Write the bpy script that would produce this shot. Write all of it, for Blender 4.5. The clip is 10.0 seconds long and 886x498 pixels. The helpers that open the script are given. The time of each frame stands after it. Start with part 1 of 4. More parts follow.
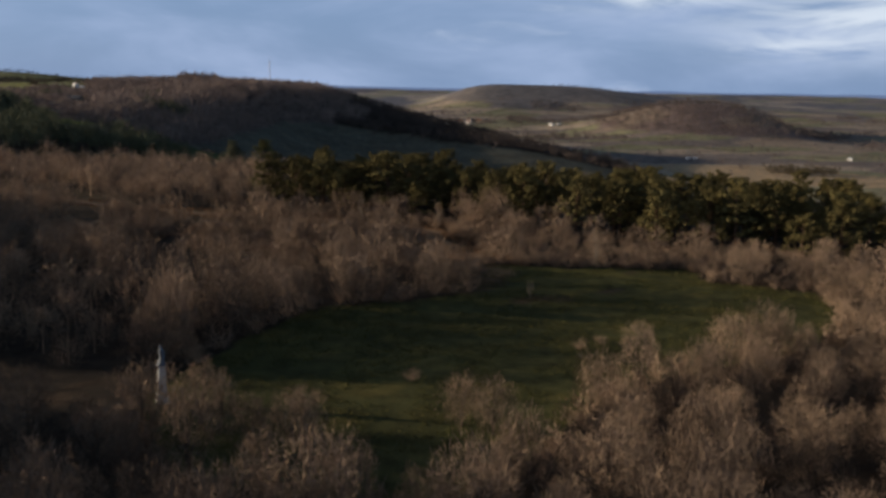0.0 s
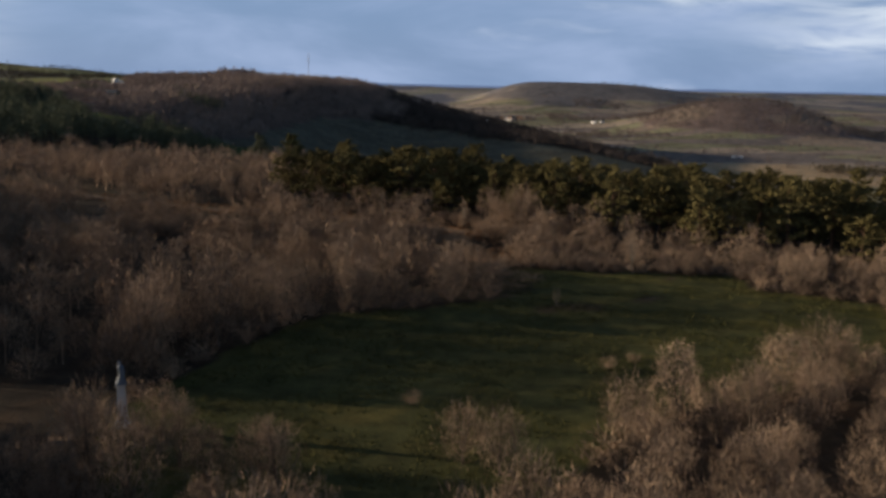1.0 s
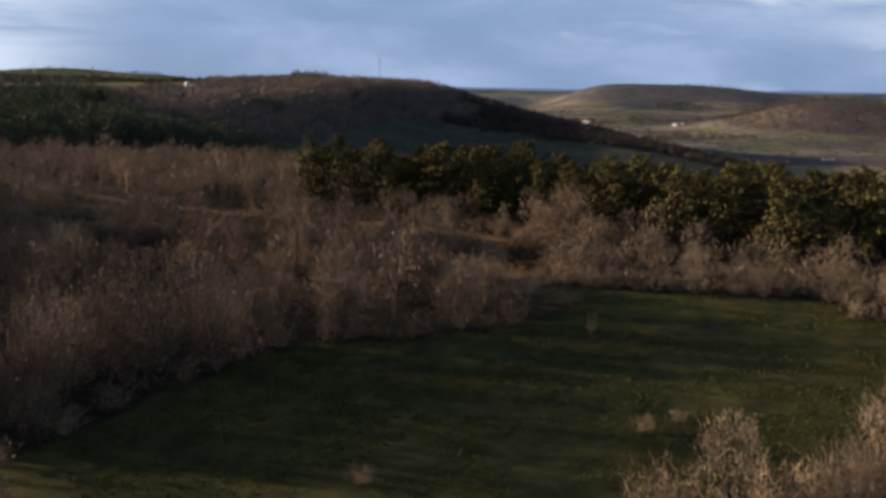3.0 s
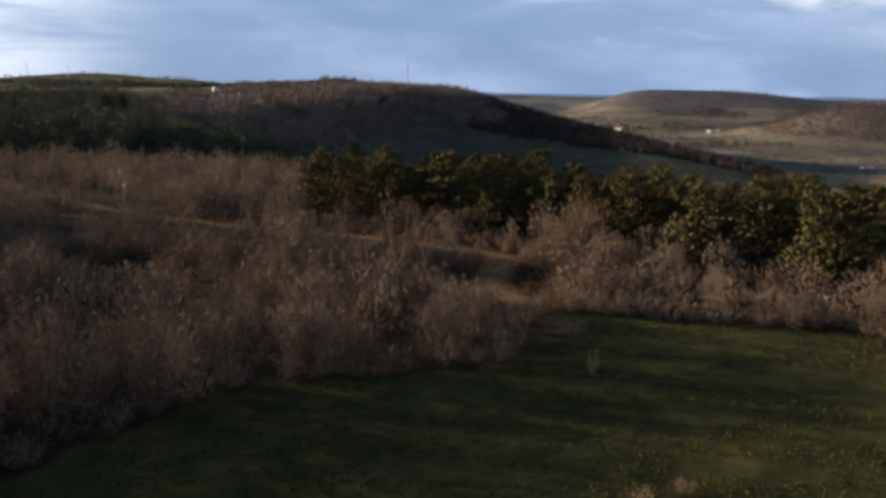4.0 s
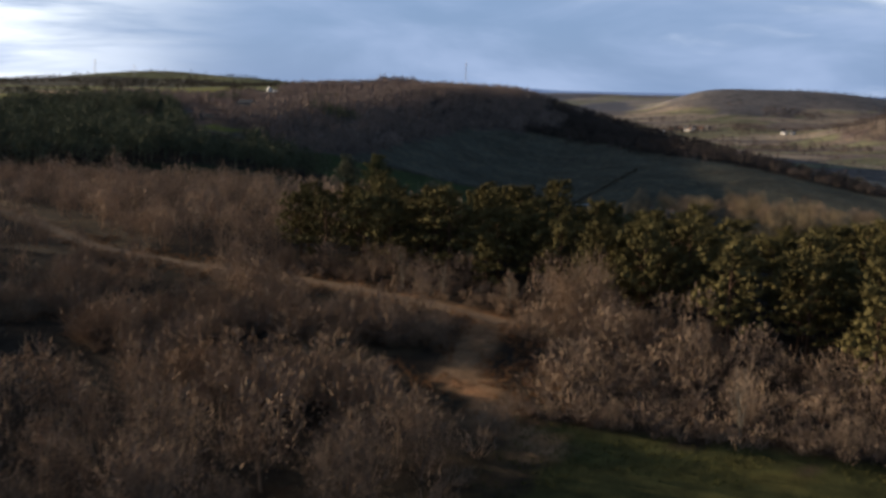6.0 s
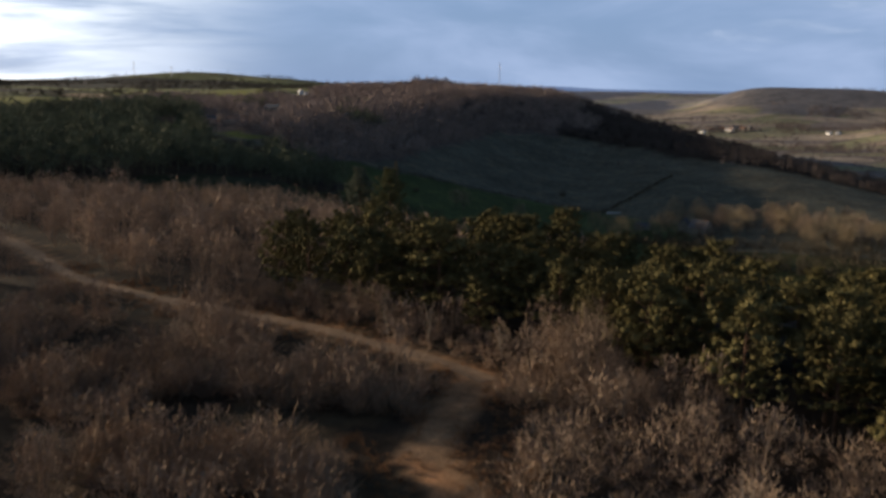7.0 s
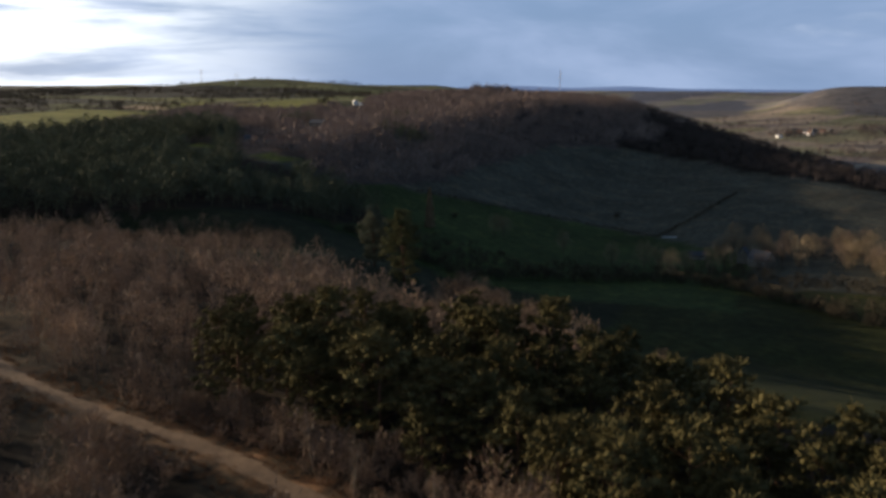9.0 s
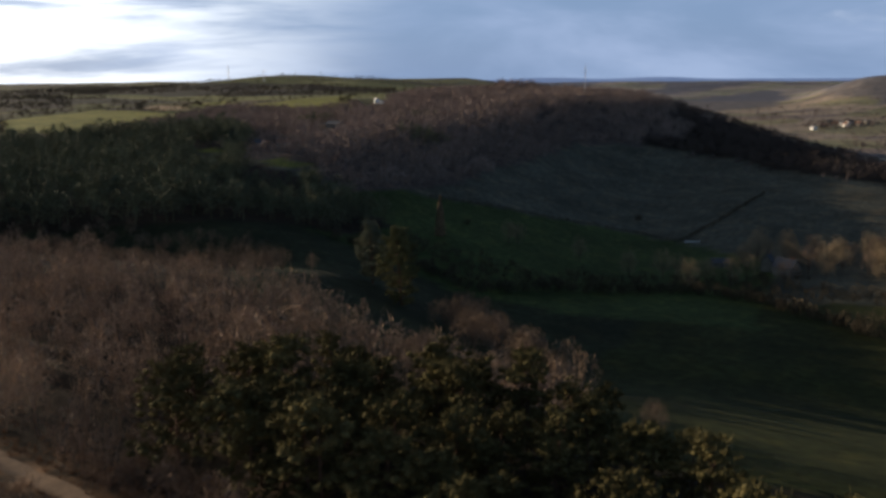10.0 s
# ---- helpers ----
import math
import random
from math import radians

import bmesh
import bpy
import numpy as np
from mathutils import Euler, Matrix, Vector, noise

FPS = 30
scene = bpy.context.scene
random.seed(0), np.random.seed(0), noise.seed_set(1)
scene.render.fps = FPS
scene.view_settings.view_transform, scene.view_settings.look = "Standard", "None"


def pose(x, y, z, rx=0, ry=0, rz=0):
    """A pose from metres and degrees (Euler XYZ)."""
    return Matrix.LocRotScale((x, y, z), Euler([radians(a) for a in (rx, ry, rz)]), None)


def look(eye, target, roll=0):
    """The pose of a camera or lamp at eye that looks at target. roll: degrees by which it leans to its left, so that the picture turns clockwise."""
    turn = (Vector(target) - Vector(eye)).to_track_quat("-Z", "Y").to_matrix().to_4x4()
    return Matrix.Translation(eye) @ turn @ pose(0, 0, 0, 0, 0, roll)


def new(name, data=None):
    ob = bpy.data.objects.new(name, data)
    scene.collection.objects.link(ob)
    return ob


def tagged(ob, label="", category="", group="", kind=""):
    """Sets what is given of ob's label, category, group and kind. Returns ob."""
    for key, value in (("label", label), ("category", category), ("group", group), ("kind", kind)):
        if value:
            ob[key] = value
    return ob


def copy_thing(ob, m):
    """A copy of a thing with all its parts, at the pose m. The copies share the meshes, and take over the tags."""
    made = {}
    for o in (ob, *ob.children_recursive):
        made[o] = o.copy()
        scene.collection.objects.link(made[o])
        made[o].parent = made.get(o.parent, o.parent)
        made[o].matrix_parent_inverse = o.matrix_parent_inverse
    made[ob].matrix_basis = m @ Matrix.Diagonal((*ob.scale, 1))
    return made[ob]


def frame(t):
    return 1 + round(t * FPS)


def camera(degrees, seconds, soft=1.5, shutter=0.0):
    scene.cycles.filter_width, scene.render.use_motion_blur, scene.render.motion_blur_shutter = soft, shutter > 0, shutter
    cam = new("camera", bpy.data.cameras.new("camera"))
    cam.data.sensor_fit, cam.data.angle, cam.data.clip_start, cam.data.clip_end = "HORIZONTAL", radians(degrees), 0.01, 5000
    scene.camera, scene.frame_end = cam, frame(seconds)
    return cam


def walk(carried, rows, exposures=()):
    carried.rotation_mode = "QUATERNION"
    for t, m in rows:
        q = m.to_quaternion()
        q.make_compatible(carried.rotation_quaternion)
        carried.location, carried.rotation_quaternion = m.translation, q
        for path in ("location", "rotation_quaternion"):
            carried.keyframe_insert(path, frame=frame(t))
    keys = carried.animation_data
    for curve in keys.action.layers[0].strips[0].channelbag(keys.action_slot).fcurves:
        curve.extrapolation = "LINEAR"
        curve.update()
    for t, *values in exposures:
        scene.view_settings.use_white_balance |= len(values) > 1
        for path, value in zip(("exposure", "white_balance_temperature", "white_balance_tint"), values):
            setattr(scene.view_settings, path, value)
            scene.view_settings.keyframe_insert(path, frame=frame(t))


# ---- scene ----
cam = camera(50.9, 10.0, soft=3.1, shutter=0.5)
# seconds, eye x y z, pitch, roll, yaw
ROWS = [
    (0.0, 0.00, -0.00, 38.30, 79.797, -0.935, 0.029),
    (0.5, 1.90, 8.05, 37.34, 79.674, -1.056, 1.293),
    (1.0, 3.91, 15.95, 36.19, 79.627, -1.051, 2.624),
    (1.5, 5.90, 23.60, 34.93, 79.647, -0.967, 3.907),
    (2.0, 7.80, 30.94, 33.72, 79.655, -0.905, 5.071),
    (2.5, 10.09, 38.23, 32.80, 79.691, -0.705, 6.359),
    (4.0, 16.11, 60.90, 32.38, 80.140, -0.661, 9.563),
    (4.5, 18.23, 68.85, 33.16, 80.169, -0.791, 10.598),
    (5.0, 20.28, 77.02, 34.37, 80.085, -0.870, 11.671),
    (6.5, 26.50, 104.78, 39.40, 79.802, -0.776, 15.009),
    (7.0, 28.50, 114.28, 41.62, 79.742, -0.633, 16.276),
    (7.5, 30.45, 123.67, 44.05, 79.729, -0.573, 17.468),
    (8.0, 32.48, 132.83, 46.62, 79.738, -0.383, 18.616),
    (8.5, 34.58, 141.83, 49.34, 79.721, -0.142, 19.729),
    (9.0, 36.72, 150.87, 52.18, 79.682, 0.017, 20.767),
    (9.5, 38.95, 160.10, 55.05, 79.400, 0.501, 21.813),
    (10.0, 41.20, 169.30, 57.70, 79.196, 0.714, 22.715),
]
EXPOSURES = [(0.0, 0.04), (2.5, 0.13), (4.5, 0.28), (6.5, 0.22), (8.0, 0.20), (10.0, 0.12)]
walk(cam, [(t, pose(x, y, z, rx, ry, rz)) for t, x, y, z, rx, ry, rz in ROWS], EXPOSURES)

# ---- world, sun ----
SUN_AZ, SUN_EL = radians(-80.0), radians(9.7)   # azimuth clockwise from +y
SUN_DIR = Vector((math.sin(SUN_AZ) * math.cos(SUN_EL), math.cos(SUN_AZ) * math.cos(SUN_EL), math.sin(SUN_EL)))


def link(tree, a, b):
    tree.links.new(a, b)


def make_world():
    w = bpy.data.worlds.new("world")
    scene.world = w
    w.use_nodes = True
    t = w.node_tree
    t.nodes.clear()
    out = t.nodes.new("ShaderNodeOutputWorld")
    bg = t.nodes.new("ShaderNodeBackground")
    sky = t.nodes.new("ShaderNodeTexSky")
    sky.sky_type, sky.sun_disc = "NISHITA", False
    sky.sun_elevation, sky.sun_rotation = SUN_EL, SUN_AZ
    sky.air_density, sky.dust_density, sky.ozone_density = 1.0, 0.6, 2.5
    co = t.nodes.new("ShaderNodeTexCoord")
    sep = t.nodes.new("ShaderNodeSeparateXYZ")
    link(t, co.outputs["Generated"], sep.inputs[0])

    def math_node(op, a, b=None, c=None):
        n = t.nodes.new("ShaderNodeMath")
        n.operation = op
        for i, v in enumerate((a, b, c)):
            if v is None:
                continue
            if isinstance(v, (int, float)):
                n.inputs[i].default_value = v
            else:
                link(t, v, n.inputs[i])
        return n.outputs[0]
    az = math_node("ARCTAN2", sep.outputs["X"], sep.outputs["Y"])
    el = math_node("ARCSINE", sep.outputs["Z"])
    comb = t.nodes.new("ShaderNodeCombineXYZ")
    link(t, az, comb.inputs[0])
    link(t, math_node("MULTIPLY", el, 3.2), comb.inputs[1])

    def cloud(scale, offset, detail, lo, hi, stretch):
        mp = t.nodes.new("ShaderNodeMapping")
        mp.inputs["Location"].default_value = offset
        mp.inputs["Scale"].default_value = stretch
        mp.inputs["Rotation"].default_value = (0, 0, 0.06)
        link(t, comb.outputs[0], mp.inputs[0])
        nz = t.nodes.new("ShaderNodeTexNoise")
        nz.inputs["Scale"].default_value, nz.inputs["Detail"].default_value = scale, detail
        nz.inputs["Roughness"].default_value, nz.inputs["Distortion"].default_value = 0.55, 0.4
        link(t, mp.outputs[0], nz.inputs["Vector"])
        r = t.nodes.new("ShaderNodeMapRange")
        r.interpolation_type = "SMOOTHSTEP"
        r.inputs["From Min"].default_value, r.inputs["From Max"].default_value = lo, hi
        link(t, nz.outputs["Fac"], r.inputs["Value"])
        return r.outputs[0]

    def mix(fac, a, b, blend="MIX"):
        m = t.nodes.new("ShaderNodeMix")
        m.data_type, m.blend_type = "RGBA", blend
        for sock, v in ((m.inputs["Factor"], fac), (m.inputs["A"], a), (m.inputs["B"], b)):
            if isinstance(v, (int, float)):
                sock.default_value = v
            elif isinstance(v, tuple):
                sock.default_value = (*v, 1)
            else:
                link(t, v, sock)
        return m.outputs["Result"]
    scaled = mix(1.0, sky.outputs[0], (SKY_STRENGTH,) * 3, "MULTIPLY")
    veil = cloud(4.0, (3.1, 1.7, 0), 5, 0.34, 0.72, (1, 1, 1))
    bright = cloud(7.0, (7.3, 4.2, 0), 5, 0.60, 0.80, (1, 1.3, 1))
    ragged = cloud(9.0, (2.3, 5.1, 0), 5, 0.30, 0.62, (1, 1.6, 1))

    def patch(az0, el0, wide, high, amount):
        """One soft-edged brighter cloud, torn by noise."""
        dx = math_node("DIVIDE", math_node("SUBTRACT", az, radians(az0)), radians(wide))
        dy = math_node("DIVIDE", math_node("SUBTRACT", el, radians(el0)), radians(high))
        d2 = math_node("ADD", math_node("MULTIPLY", dx, dx), math_node("MULTIPLY", dy, dy))
        return math_node("MULTIPLY", math_node("MULTIPLY", math_node("POWER", 2.718, math_node("MULTIPLY", d2, -1.0)), ragged), amount)
    # thin grey-blue veil over clear sky, then brighter, sunward cloud streaks
    low = t.nodes.new("ShaderNodeMapRange")
    low.interpolation_type = "SMOOTHSTEP"
    for key, v in (("From Min", 0.11), ("From Max", 0.21), ("To Min", 1.0), ("To Max", 0.08)):
        low.inputs[key].default_value = v
    link(t, sep.outputs["Z"], low.inputs["Value"])
    c = mix(math_node("MULTIPLY", math_node("MULTIPLY_ADD", veil, 0.2, 0.8), low.outputs[0]), scaled, mix(veil, VEIL, VEIL_PALE))
    sunward = t.nodes.new("ShaderNodeVectorMath")
    sunward.operation = "DOT_PRODUCT"
    link(t, co.outputs["Generated"], sunward.inputs[0])
    sunward.inputs[1].default_value = SUN_DIR
    near_sun = t.nodes.new("ShaderNodeMapRange")
    near_sun.interpolation_type = "SMOOTHSTEP"
    near_sun.inputs["From Min"].default_value, near_sun.inputs["From Max"].default_value = 0.56, 0.88
    link(t, sunward.outputs["Value"], near_sun.inputs["Value"])
    c = mix(math_node("MULTIPLY", bright, 0.35), c, mix(near_sun.outputs[0], CLOUD_FAR, CLOUD_SUN))
    for spec in ((12.5, 5.3, 4.0, 0.9, 1.0), (24.0, 3.8, 7.0, 1.8, 0.75), (20.0, 2.2, 3.0, 0.5, 0.6), (-2.0, 5.8, 5.0, 0.8, 0.5), (-36.0, 5.8, 9.0, 1.2, 0.9)):
        c = mix(patch(*spec), c, CLOUD_WHITE)
    glow = cloud(6.0, (1.3, 9.2, 0), 6, 0.34, 0.62, (0.6, 1.9, 1))
    c = mix(math_node("MULTIPLY", math_node("MULTIPLY", near_sun.outputs[0], math_node("MULTIPLY_ADD", low.outputs[0], 0.85, 0.15)), math_node("MULTIPLY_ADD", glow, 0.84, 0.16)), c, CLOUD_BANK)
    link(t, c, bg.inputs[0])
    bg.inputs[1].default_value = 1.0
    link(t, bg.outputs[0], out.inputs[0])


SKY_STRENGTH = 0.05
VEIL, VEIL_PALE = (0.235, 0.355, 0.59), (0.335, 0.435, 0.645)
CLOUD_FAR, CLOUD_SUN, CLOUD_BANK = (0.60, 0.68, 0.84), (1.3, 1.3, 1.28), (1.4, 1.45, 1.5)
CLOUD_WHITE = (0.80, 0.87, 0.95)
make_world()
sun = new("sun", bpy.data.lights.new("sun", "SUN"))
sun.data.energy, sun.data.angle, sun.data.color = 5.0, radians(0.6), (1.0, 0.80, 0.58)
sun.matrix_world = look(SUN_DIR * 100, (0, 0, 0))

# ---- materials ----


class Nodes:
    """A small builder for one procedural material."""

    def __init__(self, name, rough=0.9, spec=0.2):
        self.mat = bpy.data.materials.new(name)
        self.mat.use_nodes = True
        self.t = self.mat.node_tree
        self.b = self.t.nodes["Principled BSDF"]
        self.b.inputs["Roughness"].default_value = rough
        self.b.inputs["Specular IOR Level"].default_value = spec

    def coord(self, kind="Object"):
        return self.t.nodes.new("ShaderNodeTexCoord").outputs[kind]

    def position(self):
        return self.t.nodes.new("ShaderNodeNewGeometry").outputs["Position"]

    def noise(self, vec, scale, detail=4, rough=0.55):
        n = self.t.nodes.new("ShaderNodeTexNoise")
        n.inputs["Scale"].default_value, n.inputs["Detail"].default_value, n.inputs["Roughness"].default_value = scale, detail, rough
        link(self.t, vec, n.inputs["Vector"])
        return n.outputs["Fac"]

    def ramp(self, fac, lo, hi, a=0.0, b=1.0):
        r = self.t.nodes.new("ShaderNodeMapRange")
        for key, v in (("From Min", lo), ("From Max", hi), ("To Min", a), ("To Max", b)):
            r.inputs[key].default_value = v
        link(self.t, fac, r.inputs["Value"])
        return r.outputs[0]

    def mix(self, fac, a, b, blend="MIX"):
        m = self.t.nodes.new("ShaderNodeMix")
        m.data_type, m.blend_type = "RGBA", blend
        for sock, v in ((m.inputs["Factor"], fac), (m.inputs["A"], a), (m.inputs["B"], b)):
            if isinstance(v, (int, float)):
                sock.default_value = v
            elif isinstance(v, tuple):
                sock.default_value = (*v, 1)
            else:
                link(self.t, v, sock)
        return m.outputs["Result"]

    def grey(self, v):
        c = self.t.nodes.new("ShaderNodeCombineColor")
        for i in range(3):
            link(self.t, v, c.inputs[i])
        return c.outputs[0]

    def random(self):
        return self.t.nodes.new("ShaderNodeObjectInfo").outputs["Random"]

    def island(self):
        return self.t.nodes.new("ShaderNodeNewGeometry").outputs["Random Per Island"]

    def colour(self, c):
        if isinstance(c, tuple):
            self.b.inputs["Base Color"].default_value = (*c, 1)
        else:
            link(self.t, c, self.b.inputs["Base Color"])
        return self

    def bump(self, height, strength=0.4, distance=0.1):
        n = self.t.nodes.new("ShaderNodeBump")
        n.inputs["Strength"].default_value, n.inputs["Distance"].default_value = strength, distance
        link(self.t, height, n.inputs["Height"])
        link(self.t, n.outputs[0], self.b.inputs["Normal"])
        return self


def two_tone(name, a, b, scale, rough=0.9, spec=0.2, by="position", vary=0.0, island=0.0, bump=0.0):
    """Two colours mixed by noise at two scales, varied from thing to thing or piece to piece."""
    n = Nodes(name, rough, spec)
    vec = n.position() if by == "position" else n.coord("Object")
    f = n.noise(vec, scale, 5)
    fine = n.noise(vec, scale * 9, 3)
    c = n.mix(n.ramp(f, 0.3, 0.7), a, b)
    c = n.mix(1.0, c, n.grey(n.ramp(fine, 0.25, 0.75, 0.75, 1.25)), "MULTIPLY")
    if vary:
        c = n.mix(1.0, c, n.grey(n.ramp(n.random(), 0, 1, 1 - vary, 1 + vary)), "MULTIPLY")
    if island:
        c = n.mix(1.0, c, n.grey(n.ramp(n.island(), 0, 1, 1 - island, 1 + island)), "MULTIPLY")
    n.colour(c)
    if bump:
        n.bump(fine, 0.5, bump)
    return n.mat


MAT_BARK = two_tone("bark", (0.09, 0.07, 0.056), (0.155, 0.125, 0.098), 1.5, spec=0.05, vary=0.25, by="object")
MAT_BIRCH = two_tone("pale_bark", (0.16, 0.14, 0.115), (0.26, 0.23, 0.19), 1.5, by="object")
MAT_PINEBARK = two_tone("pine_bark", (0.08, 0.05, 0.036), (0.15, 0.09, 0.06), 1.0, spec=0.05, by="object")
MAT_TWIG = two_tone("bare_twigs", (0.178, 0.132, 0.103), (0.39, 0.281, 0.193), 0.11, spec=0.05, vary=0.25, island=0.15)
MAT_BRACKEN = two_tone("dead_bracken", (0.19, 0.10, 0.05), (0.28, 0.165, 0.09), 0.3, spec=0.05, island=0.3)
MAT_NEEDLE = two_tone("pine_needles", (0.076, 0.066, 0.028), (0.152, 0.127, 0.052), 0.3, rough=0.85, spec=0.05, vary=0.25, island=0.08)
MAT_CEDAR = two_tone("grey_needles", (0.10, 0.108, 0.075), (0.19, 0.19, 0.125), 0.3, rough=0.85, spec=0.05, island=0.08)
# lighter and greyer than such needles, haze put into the colour
MAT_SPRUCE = two_tone("dark_needles", (0.09, 0.097, 0.062), (0.165, 0.168, 0.098), 0.06, spec=0.05, rough=0.8, island=0.08)
MAT_OLIVE = two_tone("olive_needles", (0.085, 0.085, 0.038), (0.165, 0.152, 0.066), 0.3, rough=0.85, spec=0.05, island=0.08)
# lightened for the haze over the ridge, which is in this colour
MAT_FARWOOD = two_tone("far_bare_wood", (0.185, 0.145, 0.126), (0.37, 0.285, 0.24), 0.03, spec=0.05, island=0.08)
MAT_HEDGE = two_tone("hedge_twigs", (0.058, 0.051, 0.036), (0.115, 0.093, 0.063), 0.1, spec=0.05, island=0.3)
# ridge wood again, with shade put into its colour
MAT_SHADED_WOOD = two_tone("shaded_twigs", (0.075, 0.06, 0.054), (0.13, 0.105, 0.092), 0.03, spec=0.05, island=0.05)
MAT_GRASS = two_tone("grass_blades", (0.06, 0.063, 0.02), (0.125, 0.117, 0.042), 0.15, spec=0.05, island=0.3)
MAT_LOWWOOD = two_tone("lowland_wood", (0.105, 0.088, 0.083), (0.18, 0.146, 0.135), 0.03, spec=0.05, island=0.1)
MAT_STRAW = two_tone("pale_twigs", (0.26, 0.20, 0.125), (0.38, 0.30, 0.19), 0.2, spec=0.05, island=0.2)
MAT_LARCH = two_tone("golden_needles", (0.20, 0.14, 0.08), (0.28, 0.20, 0.12), 0.3, spec=0.05, island=0.3)
MAT_STONE = two_tone("white_stone", (0.55, 0.55, 0.54), (0.72, 0.72, 0.70), 2.0, by="object", bump=0.01)
MAT_STATUE = two_tone("weathered_metal", (0.11, 0.13, 0.16), (0.20, 0.23, 0.27), 3.0, rough=0.6, by="object")
MAT_STONEWALL = two_tone("stone_wall", (0.20, 0.18, 0.15), (0.32, 0.29, 0.24), 1.2, by="object")
MAT_WHITEWALL = two_tone("white_wall", (0.78, 0.78, 0.76), (0.85, 0.85, 0.83), 0.8, by="object")
MAT_TILE = two_tone("clay_tiles", (0.20, 0.11, 0.08), (0.32, 0.19, 0.13), 1.5, by="object")
MAT_SLATE = two_tone("slate_roof", (0.075, 0.08, 0.092), (0.13, 0.135, 0.15), 1.5, by="object")
MAT_GLASS = Nodes("window_glass", 0.1, 0.6).colour((0.03, 0.035, 0.04)).mat
MAT_STEEL = two_tone("galvanised_steel", (0.46, 0.47, 0.48), (0.58, 0.59, 0.60), 0.5, rough=0.5, by="object")

# ---- the lie of the land ----


def ss(a, b, v):
    u = np.clip((v - a) / (b - a), 0, 1)
    return u * u * (3 - 2 * u)


def hash2(i, j, seed):
    v = np.sin(i * 127.1 + j * 311.7 + seed * 74.7) * 43758.5453
    return v - np.floor(v)


def value_noise(x, y, scale, seed=0):
    """Smooth value noise from 0 to 1 with cells of that many metres."""
    u, v = np.asarray(x, float) / scale, np.asarray(y, float) / scale
    i, j = np.floor(u), np.floor(v)
    a, b = u - i, v - j
    a, b = a * a * (3 - 2 * a), b * b * (3 - 2 * b)
    return (hash2(i, j, seed) * (1 - a) + hash2(i + 1, j, seed) * a) * (1 - b) + (hash2(i, j + 1, seed) * (1 - a) + hash2(i + 1, j + 1, seed) * a) * b


CREST_X = [-900, -600, -342, -236, -160, -80, 0, 70, 170, 260]
CREST_Y = [1500, 1420, 1350, 1260, 1235, 1190, 1090, 1000, 900, 820]
CREST_Z = [27, 29, 34, 29, 23, 5, -9, -21, -38, -48]


def land(x, y):
    """Height of the ground."""
    x, y = np.asarray(x, float), np.asarray(y, float)
    low = np.interp(y, [-500, 450, 700, 950, 1800, 3000, 4300], [-28, -30, -42, -50, -56, -38, -2])
    high = np.interp(y, [0, 350, 700, 1100, 1500, 2000, 3000], [0, 0, 13, 19, 22, 24, 24])
    shift = 0.9 * np.clip(-x - 20, 0, 140) - 0.25 * np.clip(x - 60, 0, 300)
    near = 1 - ss(290, 440, y - shift)
    edge = -0.45 * np.clip(y - 1350, 0, 3000)
    left = ss(-40, -270, x - edge)
    w = 1 - (1 - near) * (1 - left)
    z = low * (1 - w) + high * w
    # spur with the mast
    yc, zc = np.interp(x, CREST_X, CREST_Y), np.interp(x, CREST_X, CREST_Z)
    u = np.where(y < yc, (yc - y) / 480, (y - yc) / 330)
    k = (1 - ss(0, 1, u)) * (1 - ss(200, 300, x)) * ss(-1100, -500, x)
    z = z + np.maximum(zc - z, 0) * k
    # low rise added to the spur, so that it shades the slope beyond
    z = z + 5 * np.exp(-((x + 212) / 50) ** 2) * ss(880, 960, y) * (1 - ss(1080, 1160, y))
    # the combe before the pine wood
    z = z - 9 * np.exp(-((y - 424) / 26) ** 2) * ss(-100, -150, x)
    # far hills
    dx = x - 520
    z = z + 58 * np.exp(-np.abs(dx / np.where(dx < 0, 190, 120)) ** 3 - ((y - 1850) / 260) ** 2)
    dx = x - 260
    z = z + 72 * np.exp(-np.where(dx < 0, (dx / 270) ** 4, np.abs(dx / 500) ** 2.6) - ((y - 3050) / 420) ** 2)
    z = z + 31 * np.exp(-((x + 1090) / np.where(x > -1090, 200, 230)) ** 2 - ((y - 2000) / 300) ** 2) + 13 * np.exp(-((x + 830) / 110) ** 2 - ((y - 1850) / 250) ** 2)
    # valley field tilted away from the sun, to lie darker
    z = z - 0.055 * np.clip(x - 10, 0, 260) * ss(285, 345, y) * (1 - ss(390, 520, y))
    far = ss(350, 900, y)
    z = z + (value_noise(x, y, 160, 1) - 0.5) * 5 * far + (value_noise(x, y, 420, 2) - 0.5) * 9 * ss(1500, 2500, y)
    z = z + (value_noise(x, y, 22, 3) - 0.5) * 0.7 * (1 - ss(330, 480, y)) + (value_noise(x, y, 6, 4) - 0.5) * 0.25 * (1 - ss(220, 330, y))
    return z


CLEARING = [(-36, 104), (-34, 118), (-29, 136), (-20, 154), (-4, 161), (7, 170), (9, 190), (8, 197), (27, 193), (52, 192), (53, 181), (72, 172), (66, 148), (54, 133), (42, 125), (31, 119), (22, 111), (15, 101), (8, 88), (0, 80), (-8, 80), (-25, 85)]
TRACK = [(-230, 360), (-152, 315), (-126, 297), (-102, 278), (-88, 271), (-76, 267), (-61, 263), (-48, 259.5), (-36, 256), (-24, 250.5), (-12, 245), (-3, 240), (1, 236)]
SPUR_TRACK = [(-3, 240), (-1.5, 232), (-2.3, 225), (-2.2, 218), (-1, 211), (3, 204), (7, 194), (13, 188)]


